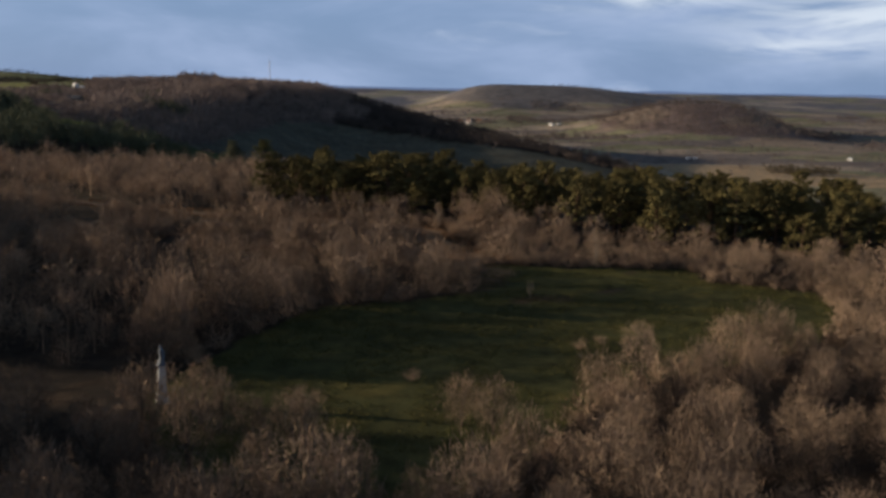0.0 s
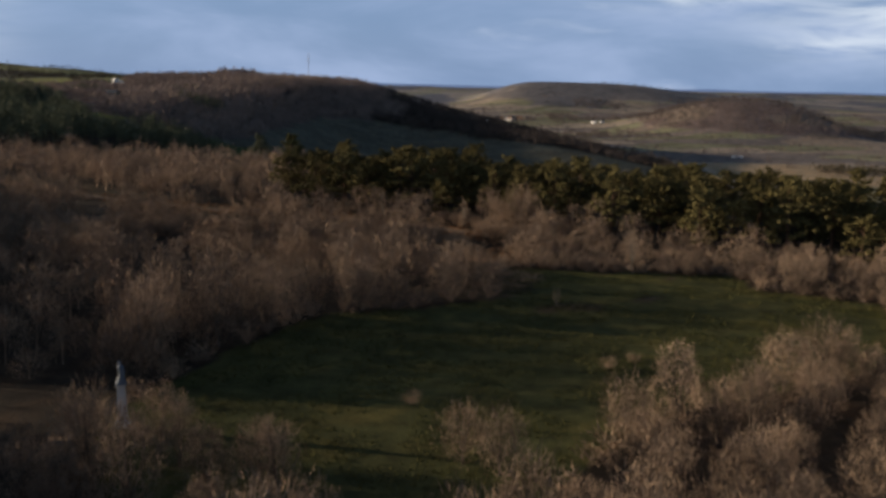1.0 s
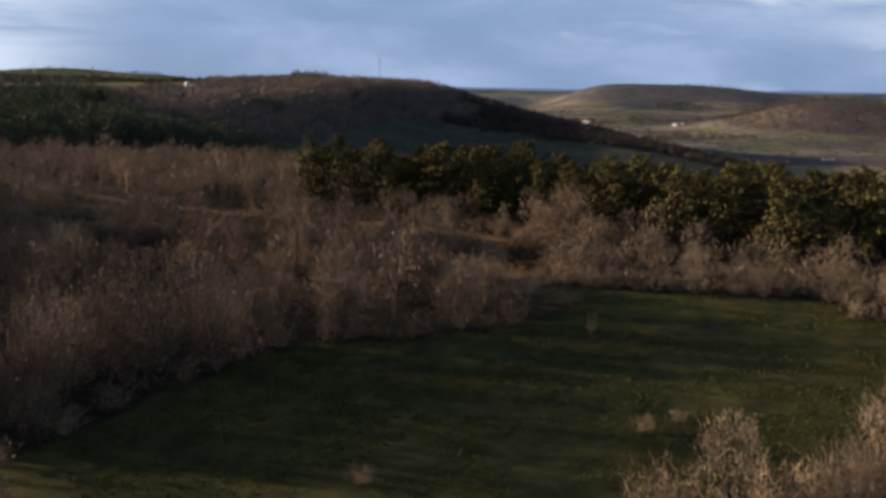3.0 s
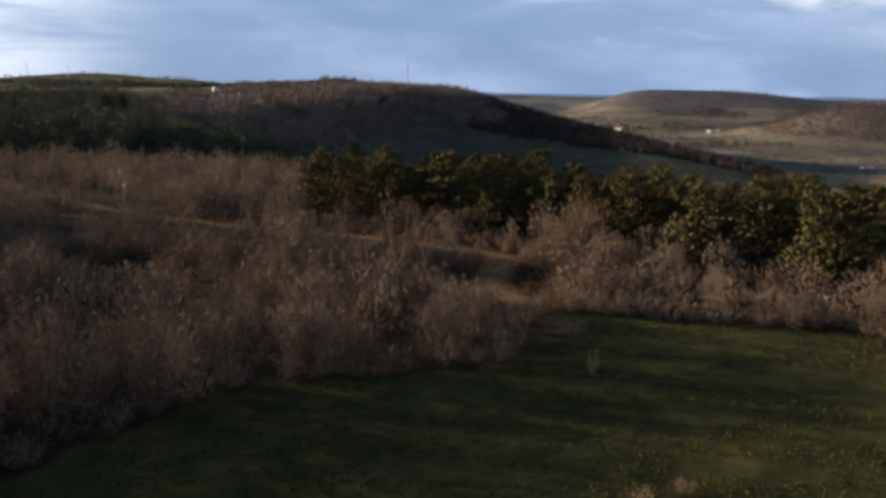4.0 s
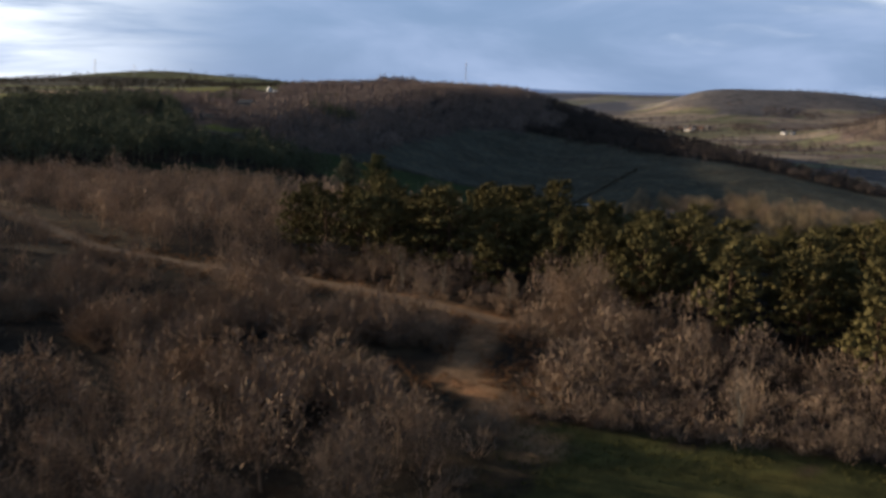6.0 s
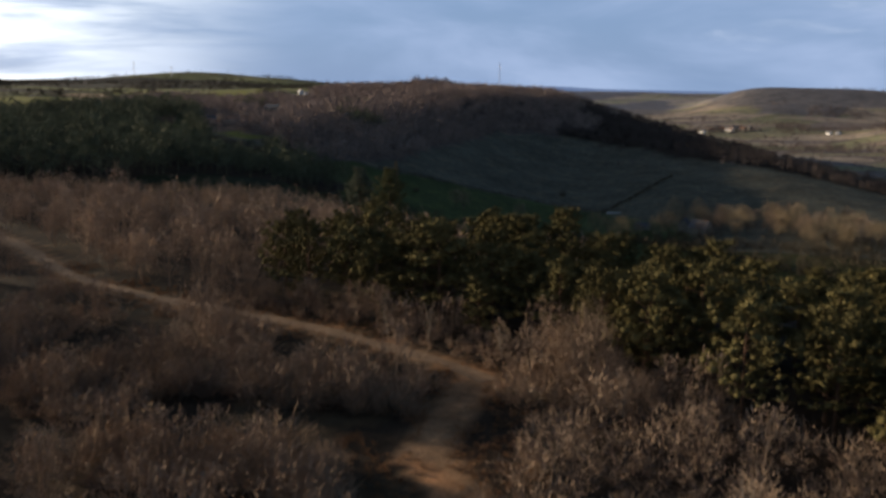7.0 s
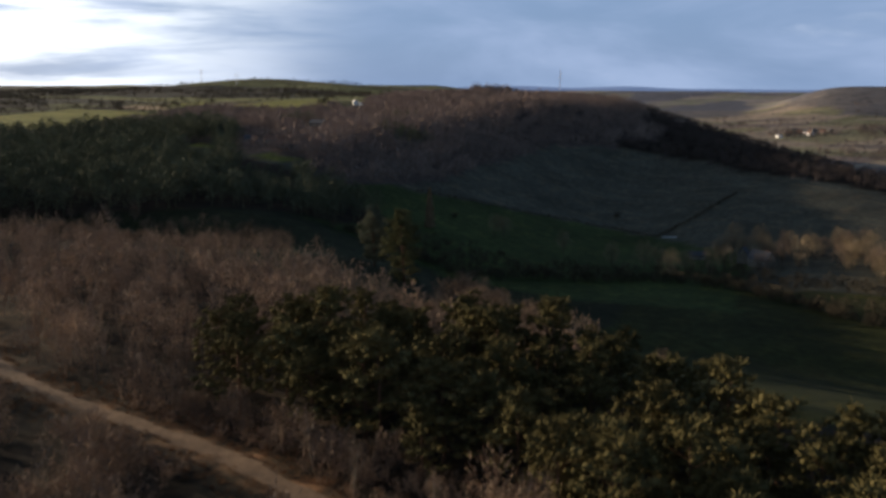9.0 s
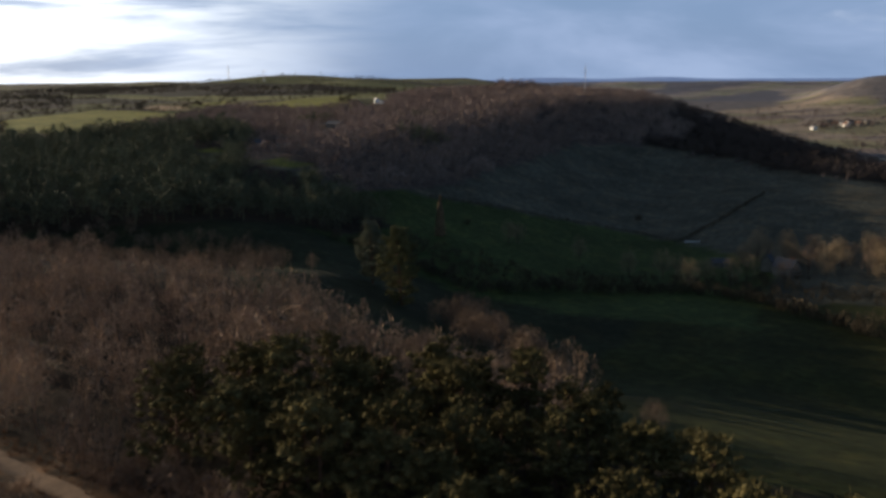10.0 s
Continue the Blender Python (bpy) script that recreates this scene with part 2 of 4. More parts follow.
def in_poly(x, y, poly):
    x, y = np.asarray(x, float), np.asarray(y, float)
    c = np.zeros(x.shape, bool)
    for (ax, ay), (bx, by) in zip(poly, poly[1:] + poly[:1]):
        if ay == by:
            continue
        c ^= ((ay > y) != (by > y)) & (x < (bx - ax) * (y - ay) / (by - ay) + ax)
    return c


def line_dist(x, y, pts):
    x, y = np.asarray(x, float), np.asarray(y, float)
    d = np.full(x.shape, 1e9)
    for (ax, ay), (bx, by) in zip(pts, pts[1:]):
        u = np.clip(((x - ax) * (bx - ax) + (y - ay) * (by - ay)) / ((bx - ax) ** 2 + (by - ay) ** 2), 0, 1)
        d = np.minimum(d, np.hypot(x - ax - u * (bx - ax), y - ay - u * (by - ay)))
    return d


PINE_FRONT_X, PINE_FRONT_Y = [-60, -40, -15, 5, 25, 45, 70, 110], [276, 268, 258, 250, 236, 216, 202, 190]
PINE_BACK_X, PINE_BACK_Y = [-60, -30, 10, 23, 30, 48, 110], [292, 312, 304, 290, 280, 276, 255]


def in_pines(x, y):
    return (x > -58) & (x < 112) & (y > np.interp(x, PINE_FRONT_X, PINE_FRONT_Y)) & (y < np.interp(x, PINE_BACK_X, PINE_BACK_Y))


LEFT_PINES = [(-420, 430), (-300, 435), (-240, 440), (-205, 452), (-170, 482), (-150, 515), (-152, 565), (-200, 590), (-262, 606), (-310, 690), (-375, 742), (-420, 705), (-430, 655), (-490, 605), (-600, 560), (-600, 400)]
RIDGE_WOOD = [(-380, 640), (-190, 600), (-168, 680), (-169, 780), (-160, 930), (-131, 985), (-86, 1000), (-35, 972), (0, 930), (90, 890), (175, 830), (200, 870), (120, 980), (20, 1090), (-60, 1200), (-170, 1290), (-330, 1370), (-480, 1330), (-440, 1150), (-425, 1075), (-462, 1000), (-585, 1030), (-555, 945), (-480, 745), (-430, 620)]
BRIGHT_FIELDS = [[(-735, 868), (-752, 1025), (-677, 1005), (-565, 950), (-486, 745), (-575, 725)], [(-590, 1057), (-586, 1240), (-560, 1300), (-493, 1131), (-430, 1067), (-465, 1009)], [(-698, 1133), (-685, 1205), (-636, 1123), (-635, 1065)],
                 [(-325, 638), (-290, 630), (-288, 650), (-322, 656)], [(-256, 608), (-232, 606), (-230, 626), (-254, 628)]]
PALE_FIELDS = [[(-776, 1115), (-668, 1077), (-624, 1025), (-677, 1012)], [(205, 960), (250, 800), (420, 760), (470, 900), (380, 1060), (260, 1060)]]
DARK_WOODS = [[(-1389, 1462), (-1115, 1349), (-773, 1006), (-811, 937)], [(-1694, 1739), (-1834, 2323), (-1147, 1713), (-1072, 1614), (-1193, 1539), (-1300, 1381)], [(-869, 1179), (-782, 1144), (-674, 1015), (-735, 1020)],
              [(-1115, 1671), (-1050, 1690), (-900, 1480), (-850, 1400)], [(-1061, 1707), (-681, 1677), (-529, 1359), (-813, 1358)]]
BUILDINGS = [(-427, 1098), (-418, 1097), (-223, 1207), (-290, 664), (-272, 671), (-313, 800), (24, 624), (15, 634), (-8, 640)]


def clear_of_buildings(x, y, gap=14, apron=40):
    """True away from the buildings and the open ground before them."""
    ok = np.ones(np.shape(x), bool)
    for hx, hy in BUILDINGS:
        ok &= ~((np.hypot(x - hx, y - hy) < gap) | ((np.abs(x - hx - (y - hy) * 0.35) < gap * 0.8) & (y < hy) & (y > hy - apron)))
    for poly in BRIGHT_FIELDS[3:]:
        ok &= ~(in_poly(x, y, poly) | in_poly(x, y + 14, poly) | in_poly(x, y + 26, poly))
    return ok


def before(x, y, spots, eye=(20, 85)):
    """Share of full height for trees lowered between eye and the spots on the slope, 1 away from them."""
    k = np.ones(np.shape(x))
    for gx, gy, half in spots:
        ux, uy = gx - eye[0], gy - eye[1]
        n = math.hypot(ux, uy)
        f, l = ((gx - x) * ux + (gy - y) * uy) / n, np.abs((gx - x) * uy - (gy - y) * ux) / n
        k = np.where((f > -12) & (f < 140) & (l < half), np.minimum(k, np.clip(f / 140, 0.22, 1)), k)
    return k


# gaps added towards the sun, so that it reaches these trees
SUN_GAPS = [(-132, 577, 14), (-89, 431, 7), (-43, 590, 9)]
# trees lowered before these open spots and houses, so that they show
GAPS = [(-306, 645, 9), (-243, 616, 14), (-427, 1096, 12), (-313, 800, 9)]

# ---- mesh helpers ----


def tri_mesh(name, verts, tris, mat):
    """A large triangle mesh straight from numpy arrays."""
    me = bpy.data.meshes.new(name)
    verts, tris = np.ascontiguousarray(verts, np.float32), np.ascontiguousarray(tris, np.int32)
    me.vertices.add(len(verts))
    me.vertices.foreach_set("co", verts.ravel())
    me.loops.add(tris.size)
    me.loops.foreach_set("vertex_index", tris.ravel())
    me.polygons.add(len(tris))
    me.polygons.foreach_set("loop_start", np.arange(0, tris.size, 3, dtype=np.int32))
    me.polygons.foreach_set("loop_total", np.full(len(tris), 3, np.int32))
    me.polygons.foreach_set("use_smooth", np.ones(len(tris), bool))
    me.materials.append(mat)
    me.update()
    me.validate()
    return me


def part(name, mesh, parent, label=""):
    ob = new(name, mesh)
    ob.parent = parent
    if label:
        tagged(ob, label)
    return ob


def bm_mesh(name, bm, mat):
    me = bpy.data.meshes.new(name)
    bm.to_mesh(me)
    bm.free()
    for m in (mat if isinstance(mat, (list, tuple)) else [mat]):
        me.materials.append(m)
    return me


def box_bm(sx, sy, sz, at=(0, 0, 0), bevel=0.0, bm=None):
    """A box standing on `at`, its edges bevelled."""
    b = bmesh.new()
    bmesh.ops.create_cube(b, size=1)
    bmesh.ops.scale(b, vec=(sx, sy, sz), verts=b.verts)
    bmesh.ops.translate(b, vec=(at[0], at[1], at[2] + sz / 2), verts=b.verts)
    if bevel:
        bmesh.ops.bevel(b, geom=b.edges[:], offset=bevel, segments=2, affect="EDGES")
    if bm is None:
        return b
    me = bpy.data.meshes.new("tmp")
    b.to_mesh(me)
    b.free()
    bm.from_mesh(me)
    bpy.data.meshes.remove(me)
    return bm


# ---- ground ----


def cells(x, y, sx, sy, seed, turn=0.3):
    """Patchwork of fields: an id from 0 to 1 of the nearest of jittered sites, and the distance to the border between two."""
    c, s = math.cos(turn), math.sin(turn)
    u, v = (x * c + y * s) / sx, (-x * s + y * c) / sy
    i, j = np.floor(u), np.floor(v)
    d1, d2, ident = np.full(x.shape, 1e9), np.full(x.shape, 1e9), np.zeros(x.shape)
    for a in (-1, 0, 1):
        for b in (-1, 0, 1):
            ci, cj = i + a, j + b
            d = np.abs(u - ci - 0.15 - 0.7 * hash2(ci, cj, seed)) + np.abs(v - cj - 0.15 - 0.7 * hash2(ci, cj, seed + 9))
            nearer = d < d1
            d2 = np.where(nearer, d1, np.minimum(d2, d))
            ident = np.where(nearer, hash2(ci, cj, seed + 5), ident)
            d1 = np.where(nearer, d, d1)
    return ident, d2 - d1


# the leaf litter's colour is darkened, with the shade under the trees in it
SHADED_LITTER, MEADOW, SOIL = (0.036, 0.027, 0.019), (0.064, 0.065, 0.023), (0.26, 0.16, 0.09)
CROP, PASTURE, STUBBLE = (0.033, 0.039, 0.012), (0.050, 0.072, 0.023), (0.094, 0.093, 0.070)


def palette(ident, colours):
    c = np.array(colours)
    return c[np.minimum((ident * len(colours)).astype(int), len(colours) - 1)]


def cover(x, y):
    """Colour of what grows or lies on the ground, with haze and some shade put into it."""
    col = np.empty(x.shape + (3,))
    ident, border = cells(x, y, 150, 85, 11)
    # lowland fields, paler and greyer for the haze put into their colours
    col[:] = palette(ident, [(0.27, 0.225, 0.18), (0.20, 0.20, 0.125), (0.33, 0.28, 0.22), (0.20, 0.17, 0.155), (0.25, 0.235, 0.15), (0.17, 0.148, 0.138), (0.30, 0.255, 0.205)])
    ident, border = cells(x, y, 260, 120, 23, -0.2)
    left = palette(ident, [(0.085, 0.095, 0.036), (0.055, 0.06, 0.028), (0.12, 0.10, 0.065), (0.11, 0.12, 0.04), (0.045, 0.04, 0.03)])
    hill = np.exp(-(np.where(x < 260, (x - 260) / 270, (x - 260) / 480)) ** 4 - ((y - 3050) / 430) ** 2) > 0.4
    col[hill] = np.where((value_noise(x, y, 110, 46) > 0.6)[..., None], (0.24, 0.215, 0.198), (0.175, 0.163, 0.16))[hill]
    col[np.exp(-((x - 520) / 210) ** 2 - ((y - 1800) / 260) ** 2) > 0.32] = (0.18, 0.14, 0.13)
    bare_top = (np.exp(-((x - 520) / 210) ** 2 - ((y - 1800) / 260) ** 2) > 0.2) & (value_noise(x, y, 75, 50) > 0.58)
    col[bare_top] = (0.22, 0.18, 0.145)
    # woods of the far plain, haze in their grey
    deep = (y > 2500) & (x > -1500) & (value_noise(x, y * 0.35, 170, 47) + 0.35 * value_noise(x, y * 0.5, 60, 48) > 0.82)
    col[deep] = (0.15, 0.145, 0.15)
    # farthest ground tinted blue, as haze would
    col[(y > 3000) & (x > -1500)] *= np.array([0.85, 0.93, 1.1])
    on_left = (x < -200 - 0.45 * np.clip(y - 1350, 0, 3000)) & (y > 560)
    ident, _ = cells(x, y, 330, 130, 29, -0.25)
    left = np.where((y > 1180)[..., None], palette(ident, [(0.12, 0.135, 0.055), (0.04, 0.043, 0.033), (0.10, 0.105, 0.045), (0.05, 0.052, 0.036), (0.17, 0.18, 0.075), (0.036, 0.04, 0.032)]), left)
    col[on_left] = left[on_left]
    col[(x > -110) & (x < 330) & (y > 300) & (y < 560)] = CROP
    slope = (x > -260) & (x < 190) & (y > 560) & (y < 1050)
    col[slope] = STUBBLE
    past = (x > -190) & (x < 20) & (y > 500) & (y < np.interp(x, [-165, -132, -91, -65, -39, 20], [640, 679, 717, 725, 709, 655]))
    col[past] = PASTURE
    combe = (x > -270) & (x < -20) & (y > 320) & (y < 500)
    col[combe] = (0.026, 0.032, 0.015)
    near = (y < 300 + 0.9 * np.clip(-x - 20, 0, 140))
    col[near] = SHADED_LITTER
    col[in_poly(x, y, CLEARING)] = MEADOW
    for poly in BRIGHT_FIELDS:
        col[in_poly(x, y, poly)] = (0.195, 0.20, 0.048)
    for poly in PALE_FIELDS:
        col[in_poly(x, y, poly)] = (0.36, 0.275, 0.175)
    for poly in DARK_WOODS:
        col[in_poly(x, y, poly) & (value_noise(x, y, 60, 51) > 0.3)] = (0.05, 0.046, 0.04)
    col[in_poly(x, y, LEFT_PINES)] = SHADED_LITTER
    # floor kept darker under the ridge's falling end, shade in its colour
    col[in_poly(x, y, RIDGE_WOOD)] = np.where((x + 80 * (value_noise(x, y, 35, 49) - 0.5) < -95)[..., None], (0.11, 0.085, 0.072), SHADED_LITTER)[in_poly(x, y, RIDGE_WOOD)]
    for poly in BRIGHT_FIELDS[3:]:
        col[in_poly(x, y, poly)] = (0.195, 0.20, 0.048)
    # bare chalky scrub and bracken by the tracks
    d = np.minimum(line_dist(x, y, TRACK), line_dist(x, y, SPUR_TRACK) - 0.9)
    heath = near & (d < 26) & (value_noise(x, y, 9, 31) > 0.62)
    col[heath] = (0.06, 0.046, 0.029)
    w = (1 - ss(1.6, 3.0, d + (value_noise(x, y, 3, 8) - 0.5) * 1.6))[..., None]
    return col * (1 - w) + np.array(SOIL) * w


def ground_material():
    n = Nodes("ground_cover", 0.95, 0.1)
    a = n.t.nodes.new("ShaderNodeAttribute")
    a.attribute_name = "cover"
    p = n.position()
    c = a.outputs["Color"]
    big, mid, fine = n.noise(p, 0.03, 5), n.noise(p, 0.35, 5), n.noise(p, 3.0, 4)
    c = n.mix(1.0, c, n.grey(n.ramp(big, 0.3, 0.7, 0.72, 1.28)), "MULTIPLY")
    c = n.mix(1.0, c, n.grey(n.ramp(mid, 0.28, 0.72, 0.6, 1.4)), "MULTIPLY")
    c = n.mix(1.0, c, n.grey(n.ramp(fine, 0.25, 0.75, 0.7, 1.3)), "MULTIPLY")
    c = n.mix(n.ramp(n.noise(p, 0.12, 4), 0.5, 0.72, 0, 0.8), c, n.mix(1.0, c, (1.75, 1.4, 1.15), "MULTIPLY"))
    n.colour(c)
    n.bump(fine, 0.6, 0.10)
    return n.mat


def build_ground():
    cx, cy = 10.0, -40.0
    ang = np.radians(np.concatenate([np.arange(-48, 48, 0.45), np.arange(48, 312, 4.0)]))
    rad = [1.0]
    while rad[-1] < 4700:
        rad.append(rad[-1] + max(2.0, rad[-1] * 0.0125) if rad[-1] > 100 else rad[-1] + 6.0)
    rad = np.array(rad)
    r, a = np.meshgrid(rad, ang, indexing="ij")
    x, y = cx + r * np.sin(a), cy + r * np.cos(a)
    z = land(x, y)
    verts = np.stack([x, y, z], -1).reshape(-1, 3)
    nr, na = r.shape
    i, j = np.meshgrid(np.arange(nr - 1), np.arange(na), indexing="ij")
    j2 = (j + 1) % na
    p, q, s, t = i * na + j, i * na + j2, (i + 1) * na + j2, (i + 1) * na + j
    tris = np.concatenate([np.stack([p, s, q], -1).reshape(-1, 3), np.stack([p, t, s], -1).reshape(-1, 3)])
    hub = len(verts)
    verts = np.vstack([verts, [[cx, cy, float(land(cx, cy))]]])
    k = np.arange(na)
    tris = np.vstack([tris, np.stack([np.full(na, hub), k, (k + 1) % na], -1)])
    me = tri_mesh("ground", verts, tris, ground_material())
    col = np.ones((len(verts), 4), np.float32)
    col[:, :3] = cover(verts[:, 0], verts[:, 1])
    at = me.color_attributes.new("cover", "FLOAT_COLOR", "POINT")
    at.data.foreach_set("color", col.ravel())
    return tagged(new("ground", me), "rolling winter downland with a grass clearing, fields and leaf litter", "ground", kind="structure")


def build_backdrop():
    """Hills on the horizon, far behind everything, with haze put into their blue colour and glow."""
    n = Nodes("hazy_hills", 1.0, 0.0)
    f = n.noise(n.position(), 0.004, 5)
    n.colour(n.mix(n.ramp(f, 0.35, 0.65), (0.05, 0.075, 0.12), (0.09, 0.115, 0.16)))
    n.b.inputs["Emission Color"].default_value, n.b.inputs["Emission Strength"].default_value = (0.12, 0.17, 0.30, 1), HAZE_GLOW
    verts, tris = [], []
    az = np.radians(np.arange(0, 360.1, 0.5))
    for k, a in enumerate(az):
        deg = (math.degrees(a) + 180) % 360 - 180
        hump = 16 * math.exp(-((deg + 16) / 3.2) ** 2) + 10 * math.exp(-((deg + 9.5) / 2.2) ** 2) + 12 * math.exp(-((deg + 24) / 4) ** 2)
        top = 4 + hump + 5 * float(value_noise(deg, 0.0, 2.2, 6))
        for rr, zz in ((4500, -30), (4640, top * 0.55 - 8), (4760, top), (4800, top - 25)):
            verts.append((20 + rr * math.sin(a), 85 + rr * math.cos(a), zz))
    for k in range(len(az) - 1):
        for m in range(3):
            p = k * 4 + m
            tris += [(p, p + 4, p + 5), (p, p + 5, p + 1)]
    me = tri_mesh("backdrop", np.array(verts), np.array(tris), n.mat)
    return tagged(new("backdrop", me), "distant wooded hills along the horizon, haze in their blue-grey colour and glow", "hills", kind="structure")


HAZE_GLOW = 0.9
build_ground()
build_backdrop()

# ---- trees ----


class Soup:
    """Collects tubes and slivers into one triangle mesh."""

    def __init__(self):
        self.v, self.f, self.n = [], [], 0

    def tube(self, pts, radii, sides):
        pts = [Vector(p) for p in pts]
        ring = []
        for k, p in enumerate(pts):
            d = (pts[min(k + 1, len(pts) - 1)] - pts[max(k - 1, 0)]).normalized()
            s = d.orthogonal().normalized()
            t = d.cross(s)
            ring.append([p + (s * math.cos(q) + t * math.sin(q)) * radii[k] for q in [2 * math.pi * m / sides for m in range(sides)]])
        base = self.n
        for rg in ring:
            self.v += [tuple(p) for p in rg]
        self.n += sides * len(ring)
        for k in range(len(ring) - 1):
            for m in range(sides):
                a, b = base + k * sides + m, base + k * sides + (m + 1) % sides
                self.f += [(a, b, b + sides), (a, b + sides, a + sides)]

    def slivers(self, base, tip, width, rng, facing=None):
        """Thin tapering twigs from base to tip, flat towards facing or any way."""
        d = tip - base
        side = np.cross(d, rng.normal(size=d.shape) if facing is None else facing + rng.normal(size=d.shape) * 0.35)
        side /= np.linalg.norm(side, axis=1)[:, None] + 1e-9
        w = (width * (0.6 + 0.8 * rng.random(len(d))))[:, None] * side / 2
        k = np.arange(len(d)) * 3 + self.n
        self.v += np.stack([base - w, base + w, tip], 1).reshape(-1, 3).tolist()
        self.f += np.stack([k, k + 1, k + 2], 1).tolist()
        self.n += 3 * len(d)

    def leaves(self, centre, normal, size, rng):
        """Small triangles facing about along their normals."""
        s = np.cross(normal, rng.normal(size=normal.shape))
        s /= np.linalg.norm(s, axis=1)[:, None] + 1e-9
        t = np.cross(normal, s)
        t /= np.linalg.norm(t, axis=1)[:, None] + 1e-9
        q = (size * (0.6 + 0.8 * rng.random(len(centre))))[:, None]
        k = np.arange(len(centre)) * 3 + self.n
        self.v += np.stack([centre - s * q * 0.5 - t * q * 0.35, centre + s * q * 0.5 - t * q * 0.35, centre + t * q * 0.75], 1).reshape(-1, 3).tolist()
        self.f += np.stack([k, k + 1, k + 2], 1).tolist()
        self.n += 3 * len(centre)

    def arrays(self):
        return np.array(self.v, np.float32).reshape(-1, 3), np.array(self.f, np.int32).reshape(-1, 3)


def bend(start, way, length, lift, rng, steps=4, wobble=0.12):
    """A branch that leaves along way and turns up as it goes."""
    pts, p, d = [Vector(start)], Vector(start), Vector(way).normalized()
    for k in range(steps):
        d = (d + Vector((0, 0, lift)) + Vector(rng.normal(size=3)) * wobble).normalized()
        p = p + d * (length / steps)
        pts.append(p.copy())
    return pts


def bare_tree(seed, height, spread, lobes, twigs, width, sides=5, low=0.16, limbs=8):
    """A leafless broadleaved tree: forked trunk, rising limbs, and upswept lobes of fine twigs at their ends."""
    rng = np.random.default_rng(seed)
    wood, haze = Soup(), Soup()
    lean = rng.normal(size=2) * 0.04 * height
    r0 = 0.012 * height + 0.03
    top = Vector((lean[0], lean[1], height * 0.72))
    fork = Vector((lean[0] * 0.2, lean[1] * 0.2, height * low * 0.7))
    wood.tube([Vector((0, 0, -0.4)), fork, fork.lerp(top, 0.55) + Vector((*(rng.normal(size=2) * 0.12), 0)), top], [r0 * 1.25, r0, r0 * 0.6, r0 * 0.15], sides)
    mid = np.array([lean[0] * 0.6, lean[1] * 0.6, height * (low + 0.90) / 2])
    half = np.array([spread, spread, height * (0.98 - low) / 2])
    tall = np.array([0.92, 0.92, 1.55])
    for k in range(lobes):
        u = (k + 0.5) / lobes
        az, up = k * 2.4 + rng.random() * 0.7, 1 - 1.9 * u
        flat = math.sqrt(max(0.0, 1 - up * up))
        c = mid + np.array([math.cos(az) * flat, math.sin(az) * flat, up]) * half * ((0.48 if up > 0 else 0.66) + 0.26 * rng.random())
        rl = 0.37 * spread * (0.65 + 0.7 * rng.random())
        if k < limbs:
            start = fork.lerp(top, min(0.85, max(0.0, 0.5 * (1 - u) * rng.random())))
            end = Vector(c) + Vector((0, 0, rl * 0.7))
            knee = start.lerp(Vector(c), 0.55) + Vector((0, 0, -0.10 * spread)) + Vector(rng.normal(size=3)) * 0.12
            wood.tube([start, knee, Vector(c), end], [r0 * 0.5, r0 * 0.34, r0 * 0.2, r0 * 0.07], 3)
            for m in range(2):
                tip = Vector(c) + Vector(rng.normal(size=3)) * rl * 0.5 + Vector((0, 0, rl * 0.9))
                wood.tube([knee.lerp(Vector(c), 0.3 + 0.5 * m), tip], [r0 * 0.2, r0 * 0.05], 3)
        q = rng.normal(size=(twigs, 3))
        q /= np.linalg.norm(q, axis=1)[:, None]
        base = c + q * tall * rl * rng.random((twigs, 1)) ** 0.45
        way = q * 0.45 + np.array([0, 0, 0.5]) + rng.normal(size=(twigs, 3)) * 0.34
        haze.slivers(base, base + way * rl * (0.3 + 0.4 * rng.random((twigs, 1))), np.full(twigs, width), rng, q + (c - mid) / half * 0.7)
    return wood.arrays(), haze.arrays()


def shrub(seed, height, spread, stems, twigs, width):
    """A many-stemmed leafless bush."""
    rng = np.random.default_rng(seed)
    wood, haze = Soup(), Soup()
    bases = []
    for k in range(stems):
        az = 2.4 * k + rng.random()
        out = 0.2 + 0.9 * rng.random()
        stem = bend((rng.normal() * 0.15, rng.normal() * 0.15, -0.15), (math.cos(az) * out, math.sin(az) * out, 1.0), height * (0.6 + 0.3 * rng.random()), 0.05, rng, 3)
        wood.tube(stem, [0.035, 0.028, 0.018, 0.008], 3)
        bases += [tuple(p) for p in stem[1:]]
    bases = np.array(bases)
    b = bases[rng.integers(0, len(bases), twigs)] + rng.normal(size=(twigs, 3)) * spread * np.array([0.22, 0.22, 0.12])
    d = b / np.array([spread, spread, height]) * np.array([1, 1, 0.3]) + np.array([0, 0, 0.7]) + rng.normal(size=(twigs, 3)) * 0.45
    d /= np.linalg.norm(d, axis=1)[:, None]
    b[:, 2] = np.maximum(b[:, 2], 0.05)
    haze.slivers(b, b + d * (height * (0.14 + 0.2 * rng.random((twigs, 1)))), np.full(twigs, width), rng, b / np.array([spread, spread, height]) + np.array([0, 0, -0.15]))
    return wood.arrays(), haze.arrays()


